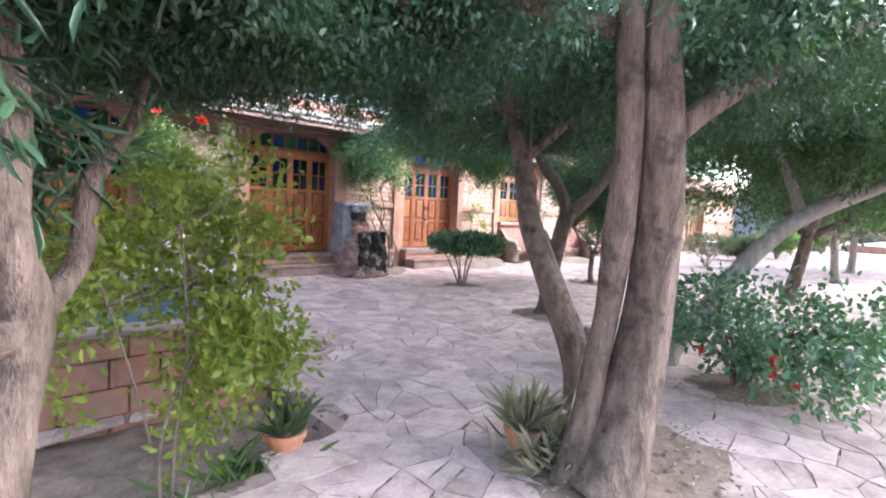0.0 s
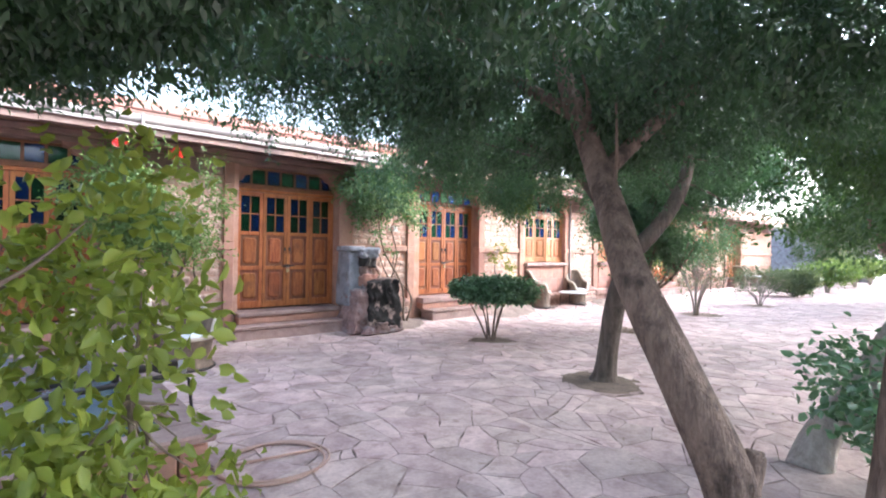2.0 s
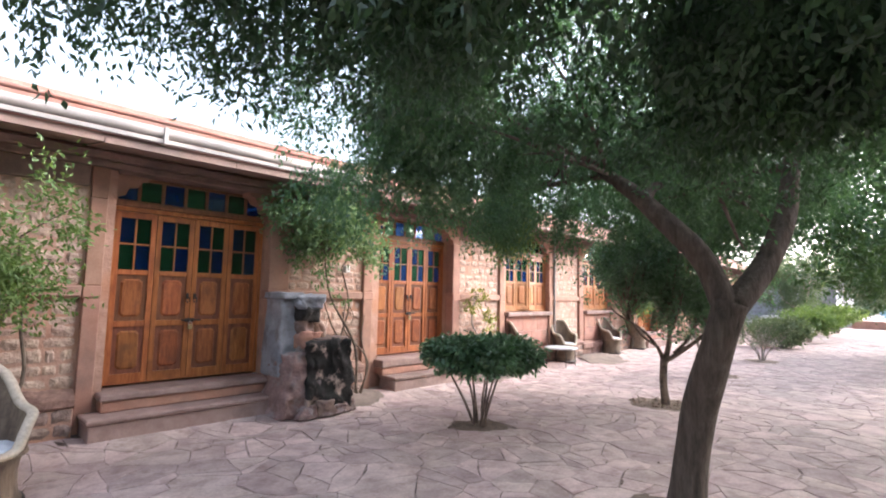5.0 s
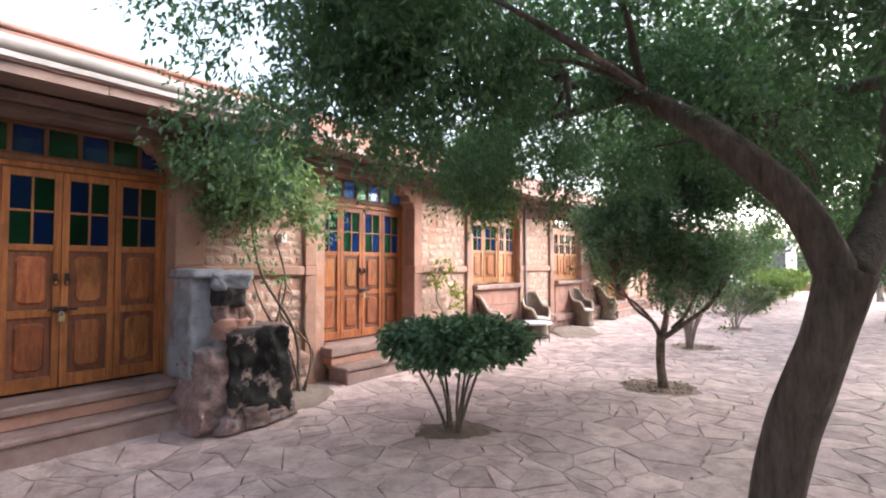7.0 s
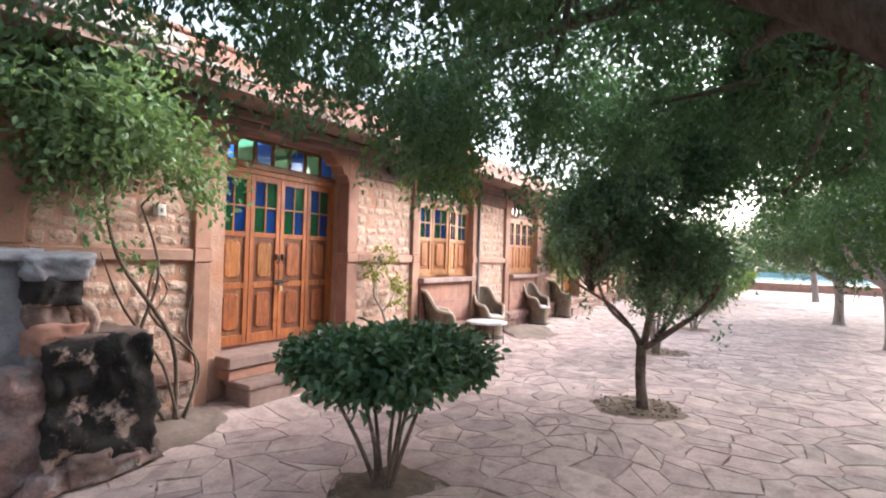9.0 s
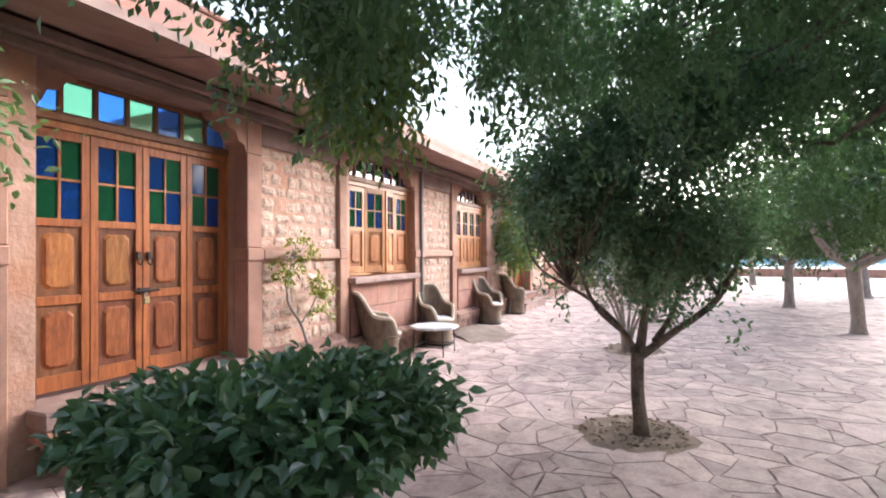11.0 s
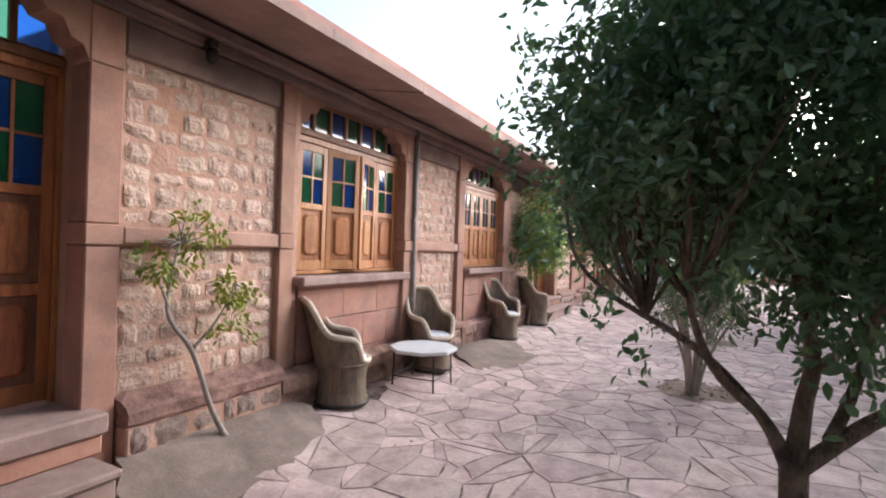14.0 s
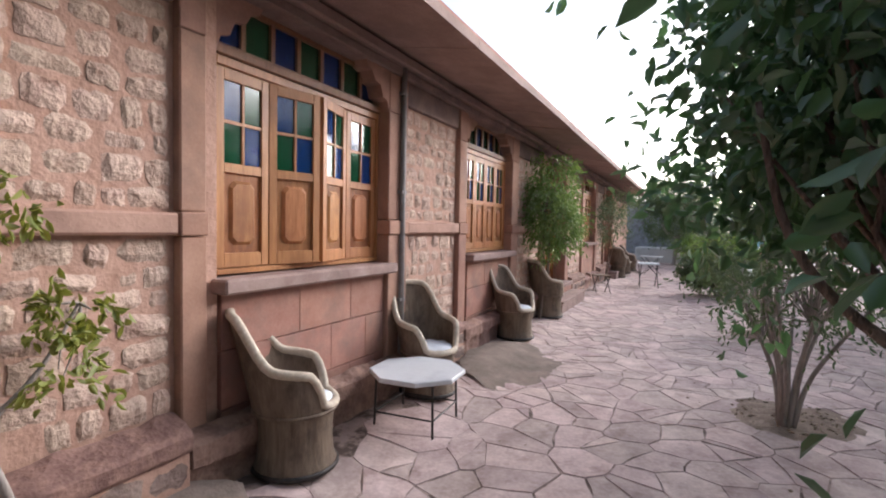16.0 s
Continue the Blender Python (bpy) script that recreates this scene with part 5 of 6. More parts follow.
T_BLOBS = [(11.15, 6.0, 2.2, 0.95, 0.95, 0.7, 3), (10.65, 6.3, 2.0, 0.6, 0.6, 0.5, 1.4), (11.8, 5.6, 2.1, 0.75, 0.8, 0.6, 1.6), (11.15, 6.05, 1.72, 0.85, 1.0, 0.28, 1.3), (11.3, 5.85, 2.85, 0.65, 0.65, 0.4, 1), (11.68, 6.88, 2.12, 0.44, 0.32, 0.42, 2.0), (11.5, 6.68, 2.5, 0.5, 0.42, 0.48, 2.2), (10.85, 6.65, 2.4, 0.32, 0.26, 0.38, 0.8)]
T_FROM = [(10.7, 6.5, 1.4), (11.4, 5.75, 1.2), (11.15, 6.7, 1.27), (11.12, 5.45, 1.2), (11.08, 6.02, 1.3)]
tree("small_tree", "small round-crowned tree with glossy dark green leaves", [
    [(10.98, 6.05, -0.03, 0.09), (10.96, 6.06, 0.1, 0.068), (10.96, 6.08, 0.35, 0.058), (11.02, 6.08, 0.7, 0.055)],
    [(11.03, 6.09, 0.66, 0.040), (11.08, 6.2, 0.86, 0.026), (11.15, 6.48, 1.13, 0.02), (11.15, 6.9, 1.37, 0.014), (11.15, 7.08, 1.58, 0.01), (11.2, 7.15, 1.9, 0.007)],
    [(11.03, 6.08, 0.64, 0.046), (11.1, 6.04, 0.92, 0.036), (11.08, 6.02, 1.2, 0.03), (11.1, 6.15, 1.8, 0.014)],
    [(11.04, 6.05, 0.68, 0.04), (11.15, 5.8, 0.88, 0.032), (11.12, 5.45, 1.2, 0.024), (11.3, 5.2, 1.7, 0.01)],
    [(11.08, 5.95, 0.8, 0.03), (11.3, 5.82, 1.0, 0.026), (11.5, 5.7, 1.35, 0.02), (11.7, 5.6, 1.8, 0.01)],
    [(11.08, 6.22, 0.88, 0.024), (10.85, 6.4, 1.1, 0.02), (10.7, 6.5, 1.4, 0.014), (10.6, 6.5, 1.8, 0.008)],
    [(11.1, 6.0, 1.1, 0.022), (10.9, 5.85, 1.35, 0.017), (10.8, 5.7, 1.8, 0.008)],
], spray(R, T_FROM, T_BLOBS, 60, 0.011), [(T_BLOBS, 2700, 18, 0.060, 0.030, M_LEAF_SHRUB, 0.35, 0.22, 0.055, 0.6, 0.12)], M_BARK, 14)
soil_bed(11.0, 6.12, 0.47)
soil_bed(6.92, 4.54, 0.42, mat=M_DARK_SOIL)
soil_bed(7.86, 7.24, 0.29, mat=M_DARK_SOIL)
soil_bed(3.48, 1.39, 0.8, None, True, 0.55)


def many_stems(rng, x, y, z0, n, r_top, h, r, root=0.05, bow=0.28):
    """Stems that fan out from one root."""
    out = []
    for i in range(n):
        a = 2 * math.pi * i / n + rng.uniform(-0.3, 0.3)
        k = r_top * rng.uniform(0.45, 1.0)
        out.append([(x + root * math.cos(a), y + root * math.sin(a), z0 - 0.02, r), (x + k * bow * math.cos(a + 0.3), y + k * bow * math.sin(a + 0.3), z0 + h * 0.4, r * 0.85), (x + k * math.cos(a + 0.2), y + k * math.sin(a + 0.2), z0 + h, r * 0.45)])
    return out


S_BLOBS = [(7.86, 7.24, 0.90, 0.55, 0.55, 0.12, 3), (7.62, 7.12, 0.88, 0.34, 0.34, 0.13, 1.2), (8.16, 7.36, 0.90, 0.34, 0.32, 0.12, 1.3), (8.30, 7.02, 0.87, 0.32, 0.28, 0.13, 1.5), (7.6, 7.5, 0.9, 0.28, 0.26, 0.12, 0.9)]
R2 = np.random.default_rng(21)
tree("clipped_shrub", "flat-topped clipped shrub with broad glossy green leaves", many_stems(R2, 7.86, 7.24, 0, 7, 0.50, 0.80, 0.018, 0.07, 0.42), spray(R2, [(7.86, 7.24, 0.6), (7.6, 7.1, 0.75), (8.1, 7.35, 0.75)], S_BLOBS, 26, 0.009), [(S_BLOBS, 800, 12, 0.074, 0.046, M_LEAF_SHRUB, 0.2, 0.075, 0.045, 2.2)], M_BARK, 15, "shrub", M_TWIG)

H_BLOBS = [(5.923, 1.276, 0.688, 0.908, 0.86, 0.287, 3), (6.46, 0.959, 0.669, 0.669, 0.669, 0.325, 1.4), (5.695, 0.934, 0.478, 0.669, 0.574, 0.287, 1)]
hib = tree("hibiscus_bush", "spreading hibiscus bush with dark leaves and red flowers", many_stems(R2, 5.78, 1.41, 0, 9, 0.81, 0.57, 0.02), spray(R2, [(5.775, 1.415, 0.382), (6.071, 1.137, 0.478)], H_BLOBS, 40, 0.009), [(H_BLOBS, 400, 12, 0.075, 0.045, M_LEAF_SHRUB, 0.2, 0.18, 0.06)], M_TWIG, 16, "bush")
soil_bed(5.78, 1.41, 0.42)


def flower(parent, x, y, z, s, rng):
    pos = np.repeat(np.array([[x, y, z]]), 14, 0) + rng.normal(size=(14, 3)) * s * 0.12
    ax = rng.normal(size=(14, 3))
    part("flower", leaves_mesh("flower", pos, ax, s, s * 0.8, M_RED, 0.2, rng), M_RED, parent, "red flower")


for q in ((5.194, 1.061, 0.497, 0.086), (5.081, 0.991, 0.478, 0.086), (5.291, 1.61, 0.402, 0.057), (5.454, 1.003, 0.822, 0.057), (5.219, 0.88, 0.287, 0.067), (5.167, 1.012, 0.363, 0.057)):
    flower(hib, q[0], q[1], q[2], q[3] * 0.65, R2)

# bushes and trees farther over the terrace
X_BLOBS = [(14.75, 6.5, 1.25, 0.65, 0.65, 0.5, 2), (14.6, 6.4, 1.7, 0.5, 0.5, 0.35, 1)]
tree("grey_bush", "many-stemmed bush with thin grey-green leaves", many_stems(R2, 14.75, 6.5, 0, 11, 0.6, 1.15, 0.022), spray(R2, [(14.75, 6.5, 0.6), (14.6, 6.4, 0.9), (14.95, 6.6, 0.9)], X_BLOBS, 60, 0.007), [(X_BLOBS, 320, 12, 0.06, 0.02, M_LEAF_GREY, 0.3, 0.2, 0.06)], M_BARK_PALE, 17, "bush")
soil_bed(14.95, 6.45, 0.45)
Y_BLOBS = [(18.9, 6.25, 0.8, 0.75, 0.75, 0.3, 1)]
tree("grey_bush", "low airy grey-green bush on the terrace", many_stems(R2, 18.9, 6.25, 0, 8, 0.6, 0.7, 0.016), spray(R2, [(18.9, 6.25, 0.4)], Y_BLOBS, 30, 0.007), [(Y_BLOBS, 260, 11, 0.06, 0.022, M_LEAF_GREY, 0.2, 0.2, 0.06)], M_BARK_PALE, 18, "bush")
soil_bed(18.9, 6.25, 0.4)
for k, (x, y, r, h) in enumerate(((28.0, 6.3, 1.0, 1.1), (34.0, 6.3, 1.2, 1.3), (37.5, 6.2, 1.2, 1.3), (24.0, 6.6, 0.7, 0.9))):
    bl = [(x, y, h - 0.3, r, r, 0.33, 1)]
    tree("clipped_bush", "flat-topped yellow-green clipped bush on short stems", many_stems(R2, x, y, 0, 7, r * 0.6, h - 0.35, 0.03), [], [(bl, 420, 10, 0.11, 0.06, M_LEAF_CLIMB if k < 3 else M_LEAF_GREY, 0.1, 0.15, 0.07)], M_BARK_PALE, 30 + k, "bush", group="clipped bushes on the terrace")


def yard_tree(x, y, lean, h, r, seed, mat, spread=2.0, pale=False, low=1.7):
    rng = np.random.default_rng(seed)
    lx, ly = lean
    fork = (x + lx * 0.35, y + ly * 0.35, h * 0.32)
    limbs = [[(x, y, -0.05, r * 1.4), (x + lx * 0.05, y + ly * 0.05, 0.15, r), (x + lx * 0.2, y + ly * 0.2, h * 0.18, r * 0.9), (*fork, r * 0.85)]]
    frm = []
    for k in range(3):
        a = seed + k * 2.1
        e = (fork[0] + lx * 0.5 + math.cos(a) * spread * 0.5, fork[1] + ly * 0.5 + math.sin(a) * spread * 0.5, h * 0.72)
        limbs.append([(*fork, r * 0.6), ((fork[0] + e[0]) / 2 + math.cos(a) * 0.25, (fork[1] + e[1]) / 2 + math.sin(a) * 0.25, h * 0.46, r * 0.5), (*e, r * 0.28)])
        frm.append(e)
    cx, cy = x + lx, y + ly
    bl = [(cx, cy, h * 0.82, spread, spread, h * 0.2, 3), (cx + spread * 0.6, cy, low + h * 0.2, spread * 0.7, spread * 0.7, h * 0.16, 1), (cx - spread * 0.6, cy + 0.4, low + h * 0.2, spread * 0.7, spread * 0.7, h * 0.15, 1)]
    return tree("yard_tree", "spreading terrace tree with crooked forked trunk", limbs, spray(rng, frm, bl, 26, 0.018), [(bl, 1400, 16, 0.10, 0.045, mat, 0.5, 0.34, 0.1, 0, 0.2)], M_BARK_PALE if pale else M_BARK, seed, group="trees on the terrace")


tree("leaning_tree", "pale tree leaning low over the terrace", [
    [(5.988, 2.235, -0.048, 0.163), (6.133, 2.191, 0.191, 0.124), (6.474, 2.011, 0.574, 0.11), (7.01, 1.694, 1.243, 0.1), (7.403, 1.372, 1.673, 0.096), (8.087, 0.916, 2.008, 0.076), (8.867, 0.462, 2.294, 0.048)],
    [(7.403, 1.372, 1.673, 0.067), (7.588, 1.569, 2.103, 0.053), (7.862, 1.96, 2.868, 0.029)],
    [(7.794, 1.097, 1.864, 0.057), (7.988, 1.008, 2.39, 0.048), (8.093, 0.724, 3.059, 0.024)],
], [], [([(8.075, 1.298, 3.059, 1.721, 1.53, 0.669, 2), (9.252, 0.379, 2.964, 1.434, 1.338, 0.669, 1.5), (7.347, 0.126, 2.964, 1.338, 1.243, 0.574, 1)], 3000, 20, 0.075, 0.028, M_LEAF_MID, 0.7, 0.3, 0.06, 0, 0.16)], M_BARK_PALE, 40)

yard_tree(12.3, 2.45, (0.5, -0.6), 4.3, 0.13, 41, M_LEAF_MID, 2.0)
yard_tree(18.4, 2.6, (-0.5, 0.3), 3.9, 0.12, 42, M_LEAF_MID, 2.0, True)
yard_tree(23.2, 2.9, (0.2, 0.0), 3.8, 0.13, 43, M_LEAF_GREY, 2.0, True)
yard_tree(22.4, 1.6, (-0.8, 0.6), 3.8, 0.12, 44, M_LEAF_MID, 1.9, True)
yard_tree(16.0, -2.5, (0.4, 0.5), 4.6, 0.14, 45, M_LEAF_MID, 2.3)
yard_tree(27.5, 0.0, (0.3, 0.3), 4.4, 0.14, 46, M_LEAF_GREY, 2.4, True)
yard_tree(9.5, -3.5, (0.4, 0.2), 4.6, 0.14, 47, M_LEAF_MID, 2.4)
yard_tree(34.0, 2.5, (0.3, 0.3), 4.4, 0.14, 48, M_LEAF_GREY, 2.6, True)
yard_tree(36.2, 7.9, (0.2, -0.2), 3.9, 0.11, 50, M_LEAF_GREY, 1.7, True, 1.0)
yard_tree(31.0, -4.0, (0.3, 0.3), 4.8, 0.14, 49, M_LEAF_GREY, 2.6, True)


# ---- climbers and pots ----
def climber(name, label, x, y, stems, blobs, n, mat, seed, le=0.06, wi=0.025, droop=0.3, flowers=(), bark=None, reach=0.24, clump=0.0):
    rng = np.random.default_rng(seed)
    t = tree(name, label, stems, spray(rng, [s[-1][:3] for s in stems], blobs, 22, 0.008), [(blobs, n, 13, le, wi, mat, droop, reach, reach * 0.25, 0.0, clump)], bark or M_TWIG, seed, "climber")
    for q in flowers:
        flower(t, *q, rng)
    return t


def stem(x, y, x2, y2, z2, r, bend=0.15):
    z = ground_z(y)
    return [(x, y, z - 0.02, r), (x + (x2 - x) * 0.3 + bend, y + (y2 - y) * 0.3, z + (z2 - z) * 0.35, r * 0.85), (x + (x2 - x) * 0.7 - bend * 0.4, y + (y2 - y) * 0.7, z + (z2 - z) * 0.7, r * 0.7), (x2, y2, z2, r * 0.4)]


climber("rose_climber", "tall flowering climber with bare lower stems against the wall", 7.6, 9.35,
        [stem(7.55, 9.40, 6.9, 9.4, 2.2, 0.022), stem(7.5, 9.42, 7.2, 9.4, 2.0, 0.018, -0.2), stem(7.6, 9.36, 7.75, 9.5, 1.3, 0.014, 0.1), stem(7.6, 9.4, 7.35, 9.45, 1.5, 0.016, 0.25), stem(7.58, 9.38, 6.95, 9.5, 1.6, 0.014, 0.05)],
        [(6.9, 9.25, 2.45, 0.62, 0.42, 0.45, 3), (7.25, 9.3, 2.25, 0.45, 0.35, 0.3, 1.2), (6.6, 9.35, 2.85, 0.5, 0.35, 0.3, 0.8), (7.3, 9.4, 1.3, 0.3, 0.15, 0.5, 0.25)], 900, M_LEAF_ROSE, 61, 0.068, 0.034, clump=0.10)
climber("flowering_climber", "large leafy climber with red flowers by the wall", 3.3, 9.4,
        [stem(3.25, 9.42, 2.9, 9.3, 2.2, 0.03), stem(3.3, 9.4, 3.5, 9.3, 2.1, 0.028, -0.1), stem(3.2, 9.4, 3.1, 9.2, 2.4, 0.026), stem(3.35, 9.42, 3.75, 9.35, 1.9, 0.02)],
        [(3.2, 9.1, 2.3, 0.75, 0.5, 0.52, 3), (2.6, 9.2, 2.2, 0.6, 0.45, 0.5, 2), (3.2, 9.2, 1.75, 0.55, 0.4, 0.3, 1)], 1300, M_LEAF_CLIMB, 62, 0.065, 0.028, clump=0.10, flowers=((3.15, 8.68, 2.83, 0.1), (2.5, 8.8, 2.9, 0.1)))
climber("young_climber", "thin young climber with sparse yellow-green leaves", 10.95, 9.45,
        [[(10.95, 9.45, 0.05, 0.024), (10.80, 9.5, 0.35, 0.02), (10.66, 9.55, 0.8, 0.017), (10.50, 9.6, 1.1, 0.014), (10.56, 9.58, 1.55, 0.009)], [(10.66, 9.55, 0.82, 0.012), (10.85, 9.55, 1.0, 0.009), (11.0, 9.55, 1.25, 0.006)], [(10.52, 9.6, 1.1, 0.01), (10.38, 9.55, 1.35, 0.007)]],
        [(10.6, 9.5, 1.68, 0.2, 0.1, 0.16, 2), (10.46, 9.55, 1.5, 0.12, 0.08, 0.14, 0.8), (10.96, 9.52, 1.22, 0.14, 0.08, 0.1, 1), (10.95, 9.5, 0.95, 0.08, 0.06, 0.12, 0.4)], 40, M_LEAF_YELLOW, 63, 0.06, 0.026, 0.5, bark=M_BARK_PALE, reach=0.1)
climber("willowy_climber", "tall yellow-green willowy climber against the wall", 18.1, 9.5,
        [stem(18.0, 9.5, 17.9, 9.4, 1.9, 0.02), stem(18.1, 9.5, 18.5, 9.4, 2.0, 0.02), stem(18.05, 9.5, 18.2, 9.35, 2.3, 0.018)],
        [(18.1, 9.35, 1.85, 0.5, 0.4, 0.55, 3), (18.3, 9.4, 2.5, 0.4, 0.35, 0.35, 1.2)], 420, M_LEAF_CLIMB, 64, 0.09, 0.022, 0.8)
climber("brown_climber", "twiggy brownish climber over the far doorway", 25.2, 9.5,
        [stem(25.2, 9.5, 25.0, 9.3, 1.9, 0.02), stem(25.3, 9.5, 25.6, 9.2, 2.0, 0.02)],
        [(25.3, 9.3, 1.9, 0.8, 0.5, 0.6, 2), (25.8, 9.2, 2.4, 0.6, 0.5, 0.4, 1)], 300, M_LEAF_GREY, 65, 0.07, 0.025, 0.5)
soil_bed(10.92, 9.38, 0.66, None, True, 0.40, M_DUST, 0.12)
soil_bed(15.3, 9.05, 0.75, None, True, 0.45, M_DUST, 0.04)
soil_bed(7.55, 9.3, 0.35, None, True, 0.3, M_DUST, 0.04)

# lime vine over the tank and the crooked tree beside it
V_BLOBS = [(1.68, 3.05, 1.1, 0.30, 0.26, 0.36, 3), (1.23, 3.05, 1.3, 0.42, 0.3, 0.45, 2.6), (1.78, 3.1, 0.85, 0.22, 0.22, 0.25, 1.3), (1.28, 2.95, 0.8, 0.4, 0.25, 0.3, 1.2), (1.88, 3.2, 1.25, 0.14, 0.12, 0.3, 0.6), (1.43, 3.2, 1.65, 0.4, 0.3, 0.3, 1.4), (0.83, 2.95, 1.1, 0.4, 0.3, 0.45, 1.6), (1.68, 3.15, 1.6, 0.25, 0.25, 0.3, 1.0), (1.08, 2.85, 0.5, 0.3, 0.2, 0.25, 0.5)]
climber("lime_vine", "trailing vine with fresh lime-green leaves over a tank", 1.24, 2.9,
        [[(1.22, 2.86, -0.21, 0.012), (1.24, 2.88, 0.25, 0.0108), (1.32, 2.95, 0.7, 0.009), (1.3, 3.0, 1.4, 0.0054)], [(1.17, 2.87, -0.21, 0.012), (1.18, 2.88, 0.3, 0.0102), (1.4, 2.95, 0.75, 0.0072), (1.72, 3.05, 1.1, 0.0042)], [(1.20, 2.9, -0.21, 0.0084), (1.1, 2.92, 0.4, 0.0072), (0.95, 2.95, 1.0, 0.0042)]],
        V_BLOBS, 470, M_LEAF_LIME, 66, 0.06, 0.034, 0.5, clump=0.085)
L_BLOBS = [(0.3, 2.5, 2.7, 0.8, 0.8, 0.6, 3), (0.75, 2.9, 2.75, 0.5, 0.5, 0.4, 1.2), (0.15, 2.1, 2.1, 0.55, 0.6, 0.5, 1), (0.5, 2.7, 1.95, 0.35, 0.4, 0.3, 0.8)]
tree("crooked_tree", "crooked grey tree with long narrow dark leaves", [
    [(0.507, 2.249, -0.048, 0.105), (0.507, 2.249, 0.287, 0.081), (0.545, 2.26, 0.717, 0.076), (0.601, 2.3, 1.099, 0.081), (0.546, 2.221, 1.434, 0.067), (0.563, 2.299, 1.912, 0.057), (0.48, 2.487, 2.581, 0.029)],
    [(0.601, 2.3, 1.071, 0.057), (0.784, 2.545, 1.291, 0.048), (0.84, 2.594, 1.625, 0.043), (1.041, 2.888, 1.912, 0.029), (1.22, 3.276, 2.39, 0.019)],
    [(0.582, 2.299, 1.052, 0.067), (0.416, 2.102, 1.071, 0.057), (0.116, 1.902, 1.243, 0.048), (-0.069, 1.704, 1.816, 0.019)],
], spray(R2, [(0.563, 2.299, 1.912), (1.041, 2.888, 1.912), (0.48, 2.487, 2.486)], L_BLOBS, 26, 0.014), [(L_BLOBS, 900, 15, 0.13, 0.02, M_LEAF_DARK, 0.6, 0.25, 0.05, 0, 0.12)], M_BARK, 67)


def plant_pot(x, y, r, h, label, leaf_mat, n, le, seed, tilt=0, dry=False):
    rng = np.random.default_rng(seed)
    p = thing("flower_pot", label, "pot", pose(x, y, bed_z(x, y), tilt, 0, 0))
    bm = bmesh.new()
    prof = [(r * 0.7, 0.0), (r * 0.95, h * 0.82), (r * 1.08, h * 0.82), (r * 1.08, h), (r * 0.95, h), (r * 0.9, h * 0.85)]
    rings = [[bm.verts.new((a * math.cos(2 * math.pi * k / 24), a * math.sin(2 * math.pi * k / 24), z)) for k in range(24)] for a, z in prof]
    for a, b in zip(rings, rings[1:]):
        for k in range(24):
            bm.faces.new((a[k], a[(k + 1) % 24], b[(k + 1) % 24], b[k]))
    bm.faces.new(list(reversed(rings[0])))
    part("pot", bm, M_TERRA, p, smooth=False)
    so = bmesh.new()
    bmesh.ops.create_circle(so, cap_ends=True, radius=r * 0.93, segments=20, matrix=Matrix.Translation((0, 0, h * 0.88)))
    part("soil", so, M_SOIL, p)
    a = rng.uniform(0, 2 * math.pi, n)
    pos = np.stack([np.cos(a) * r * 0.4 * rng.random(n), np.sin(a) * r * 0.4 * rng.random(n), np.full(n, h * 0.85)], 1)
    ax = np.stack([np.cos(a) * rng.uniform(0.3, 1.1, n), np.sin(a) * rng.uniform(0.3, 1.1, n), rng.uniform(0.5, 1.2, n)], 1)
    part("leaves", leaves_mesh("leaves", pos, ax, le, le * 0.09, leaf_mat, 0.3, rng), leaf_mat, p)
    return p


plant_pot(1.90, 2.92, 0.125, 0.22, "terracotta pot with a spiky grey-green plant", M_LEAF_GREY, 40, 0.26, 71)
plant_pot(3.06, 1.88, 0.135, 0.2, "orange terracotta pot of dry strap leaves by the trunk", M_LEAF_DRY, 80, 0.3, 72)


def tuft(name, label, x, y, rx, ry, n, le, mat, seed, up=0.8):
    rng = np.random.default_rng(seed)
    pos = np.stack([x + rng.normal(size=n) * rx, y + rng.normal(size=n) * ry, np.full(n, bed_z(x, y) + 0.005)], 1)
    ax = rng.normal(size=(n, 3)) * 0.6
    ax[:, 2] = rng.uniform(0.2, 1.0, n) * up
    o = part(name, leaves_mesh(name, pos, ax, le, le * 0.07, mat, 0.3, rng), mat)
    return tagged(o, label, "plant", kind="stuff")


tuft("strap_plant", "clump of dry arching strap leaves at the trunk's foot", 3.15, 1.69, 0.13, 0.12, 170, 0.32, M_LEAF_DRY, 73)
tuft("lily_clump", "low clump of bright green strap leaves in the bed", 1.58, 2.82, 0.14, 0.1, 60, 0.26, M_LEAF_CLIMB, 74, 0.6)
tuft("pale_clump", "low pale-edged groundcover in the bed", 1.72, 2.76, 0.12, 0.08, 90, 0.1, M_LEAF_DRY, 75, 0.4)
tuft("pale_clump", "low pale-edged groundcover in the bed", 0.96, 2.55, 0.2, 0.12, 70, 0.12, M_LEAF_GREY, 76, 0.4)


def litter(name, label, x, y, rx, ry, n, le, seed, round_=True):
    rng = np.random.default_rng(seed)
    r, a = np.sqrt(rng.random(n)), rng.uniform(0, 2 * math.pi, n)
    px, py = x + rx * r * np.cos(a), y + ry * r * np.sin(a)
    pos = np.stack([px, py, np.array([ground_z(v) + 0.02 for v in py]) + rng.uniform(0, 0.008, n)], 1)
    ax = rng.normal(size=(n, 3))
    ax[:, 2] *= 0.12
    return tagged(part(name, leaves_mesh(name, pos, ax, le, le * 0.4, M_LITTER, 0.1, rng), M_LITTER), label, "litter", kind="stuff")


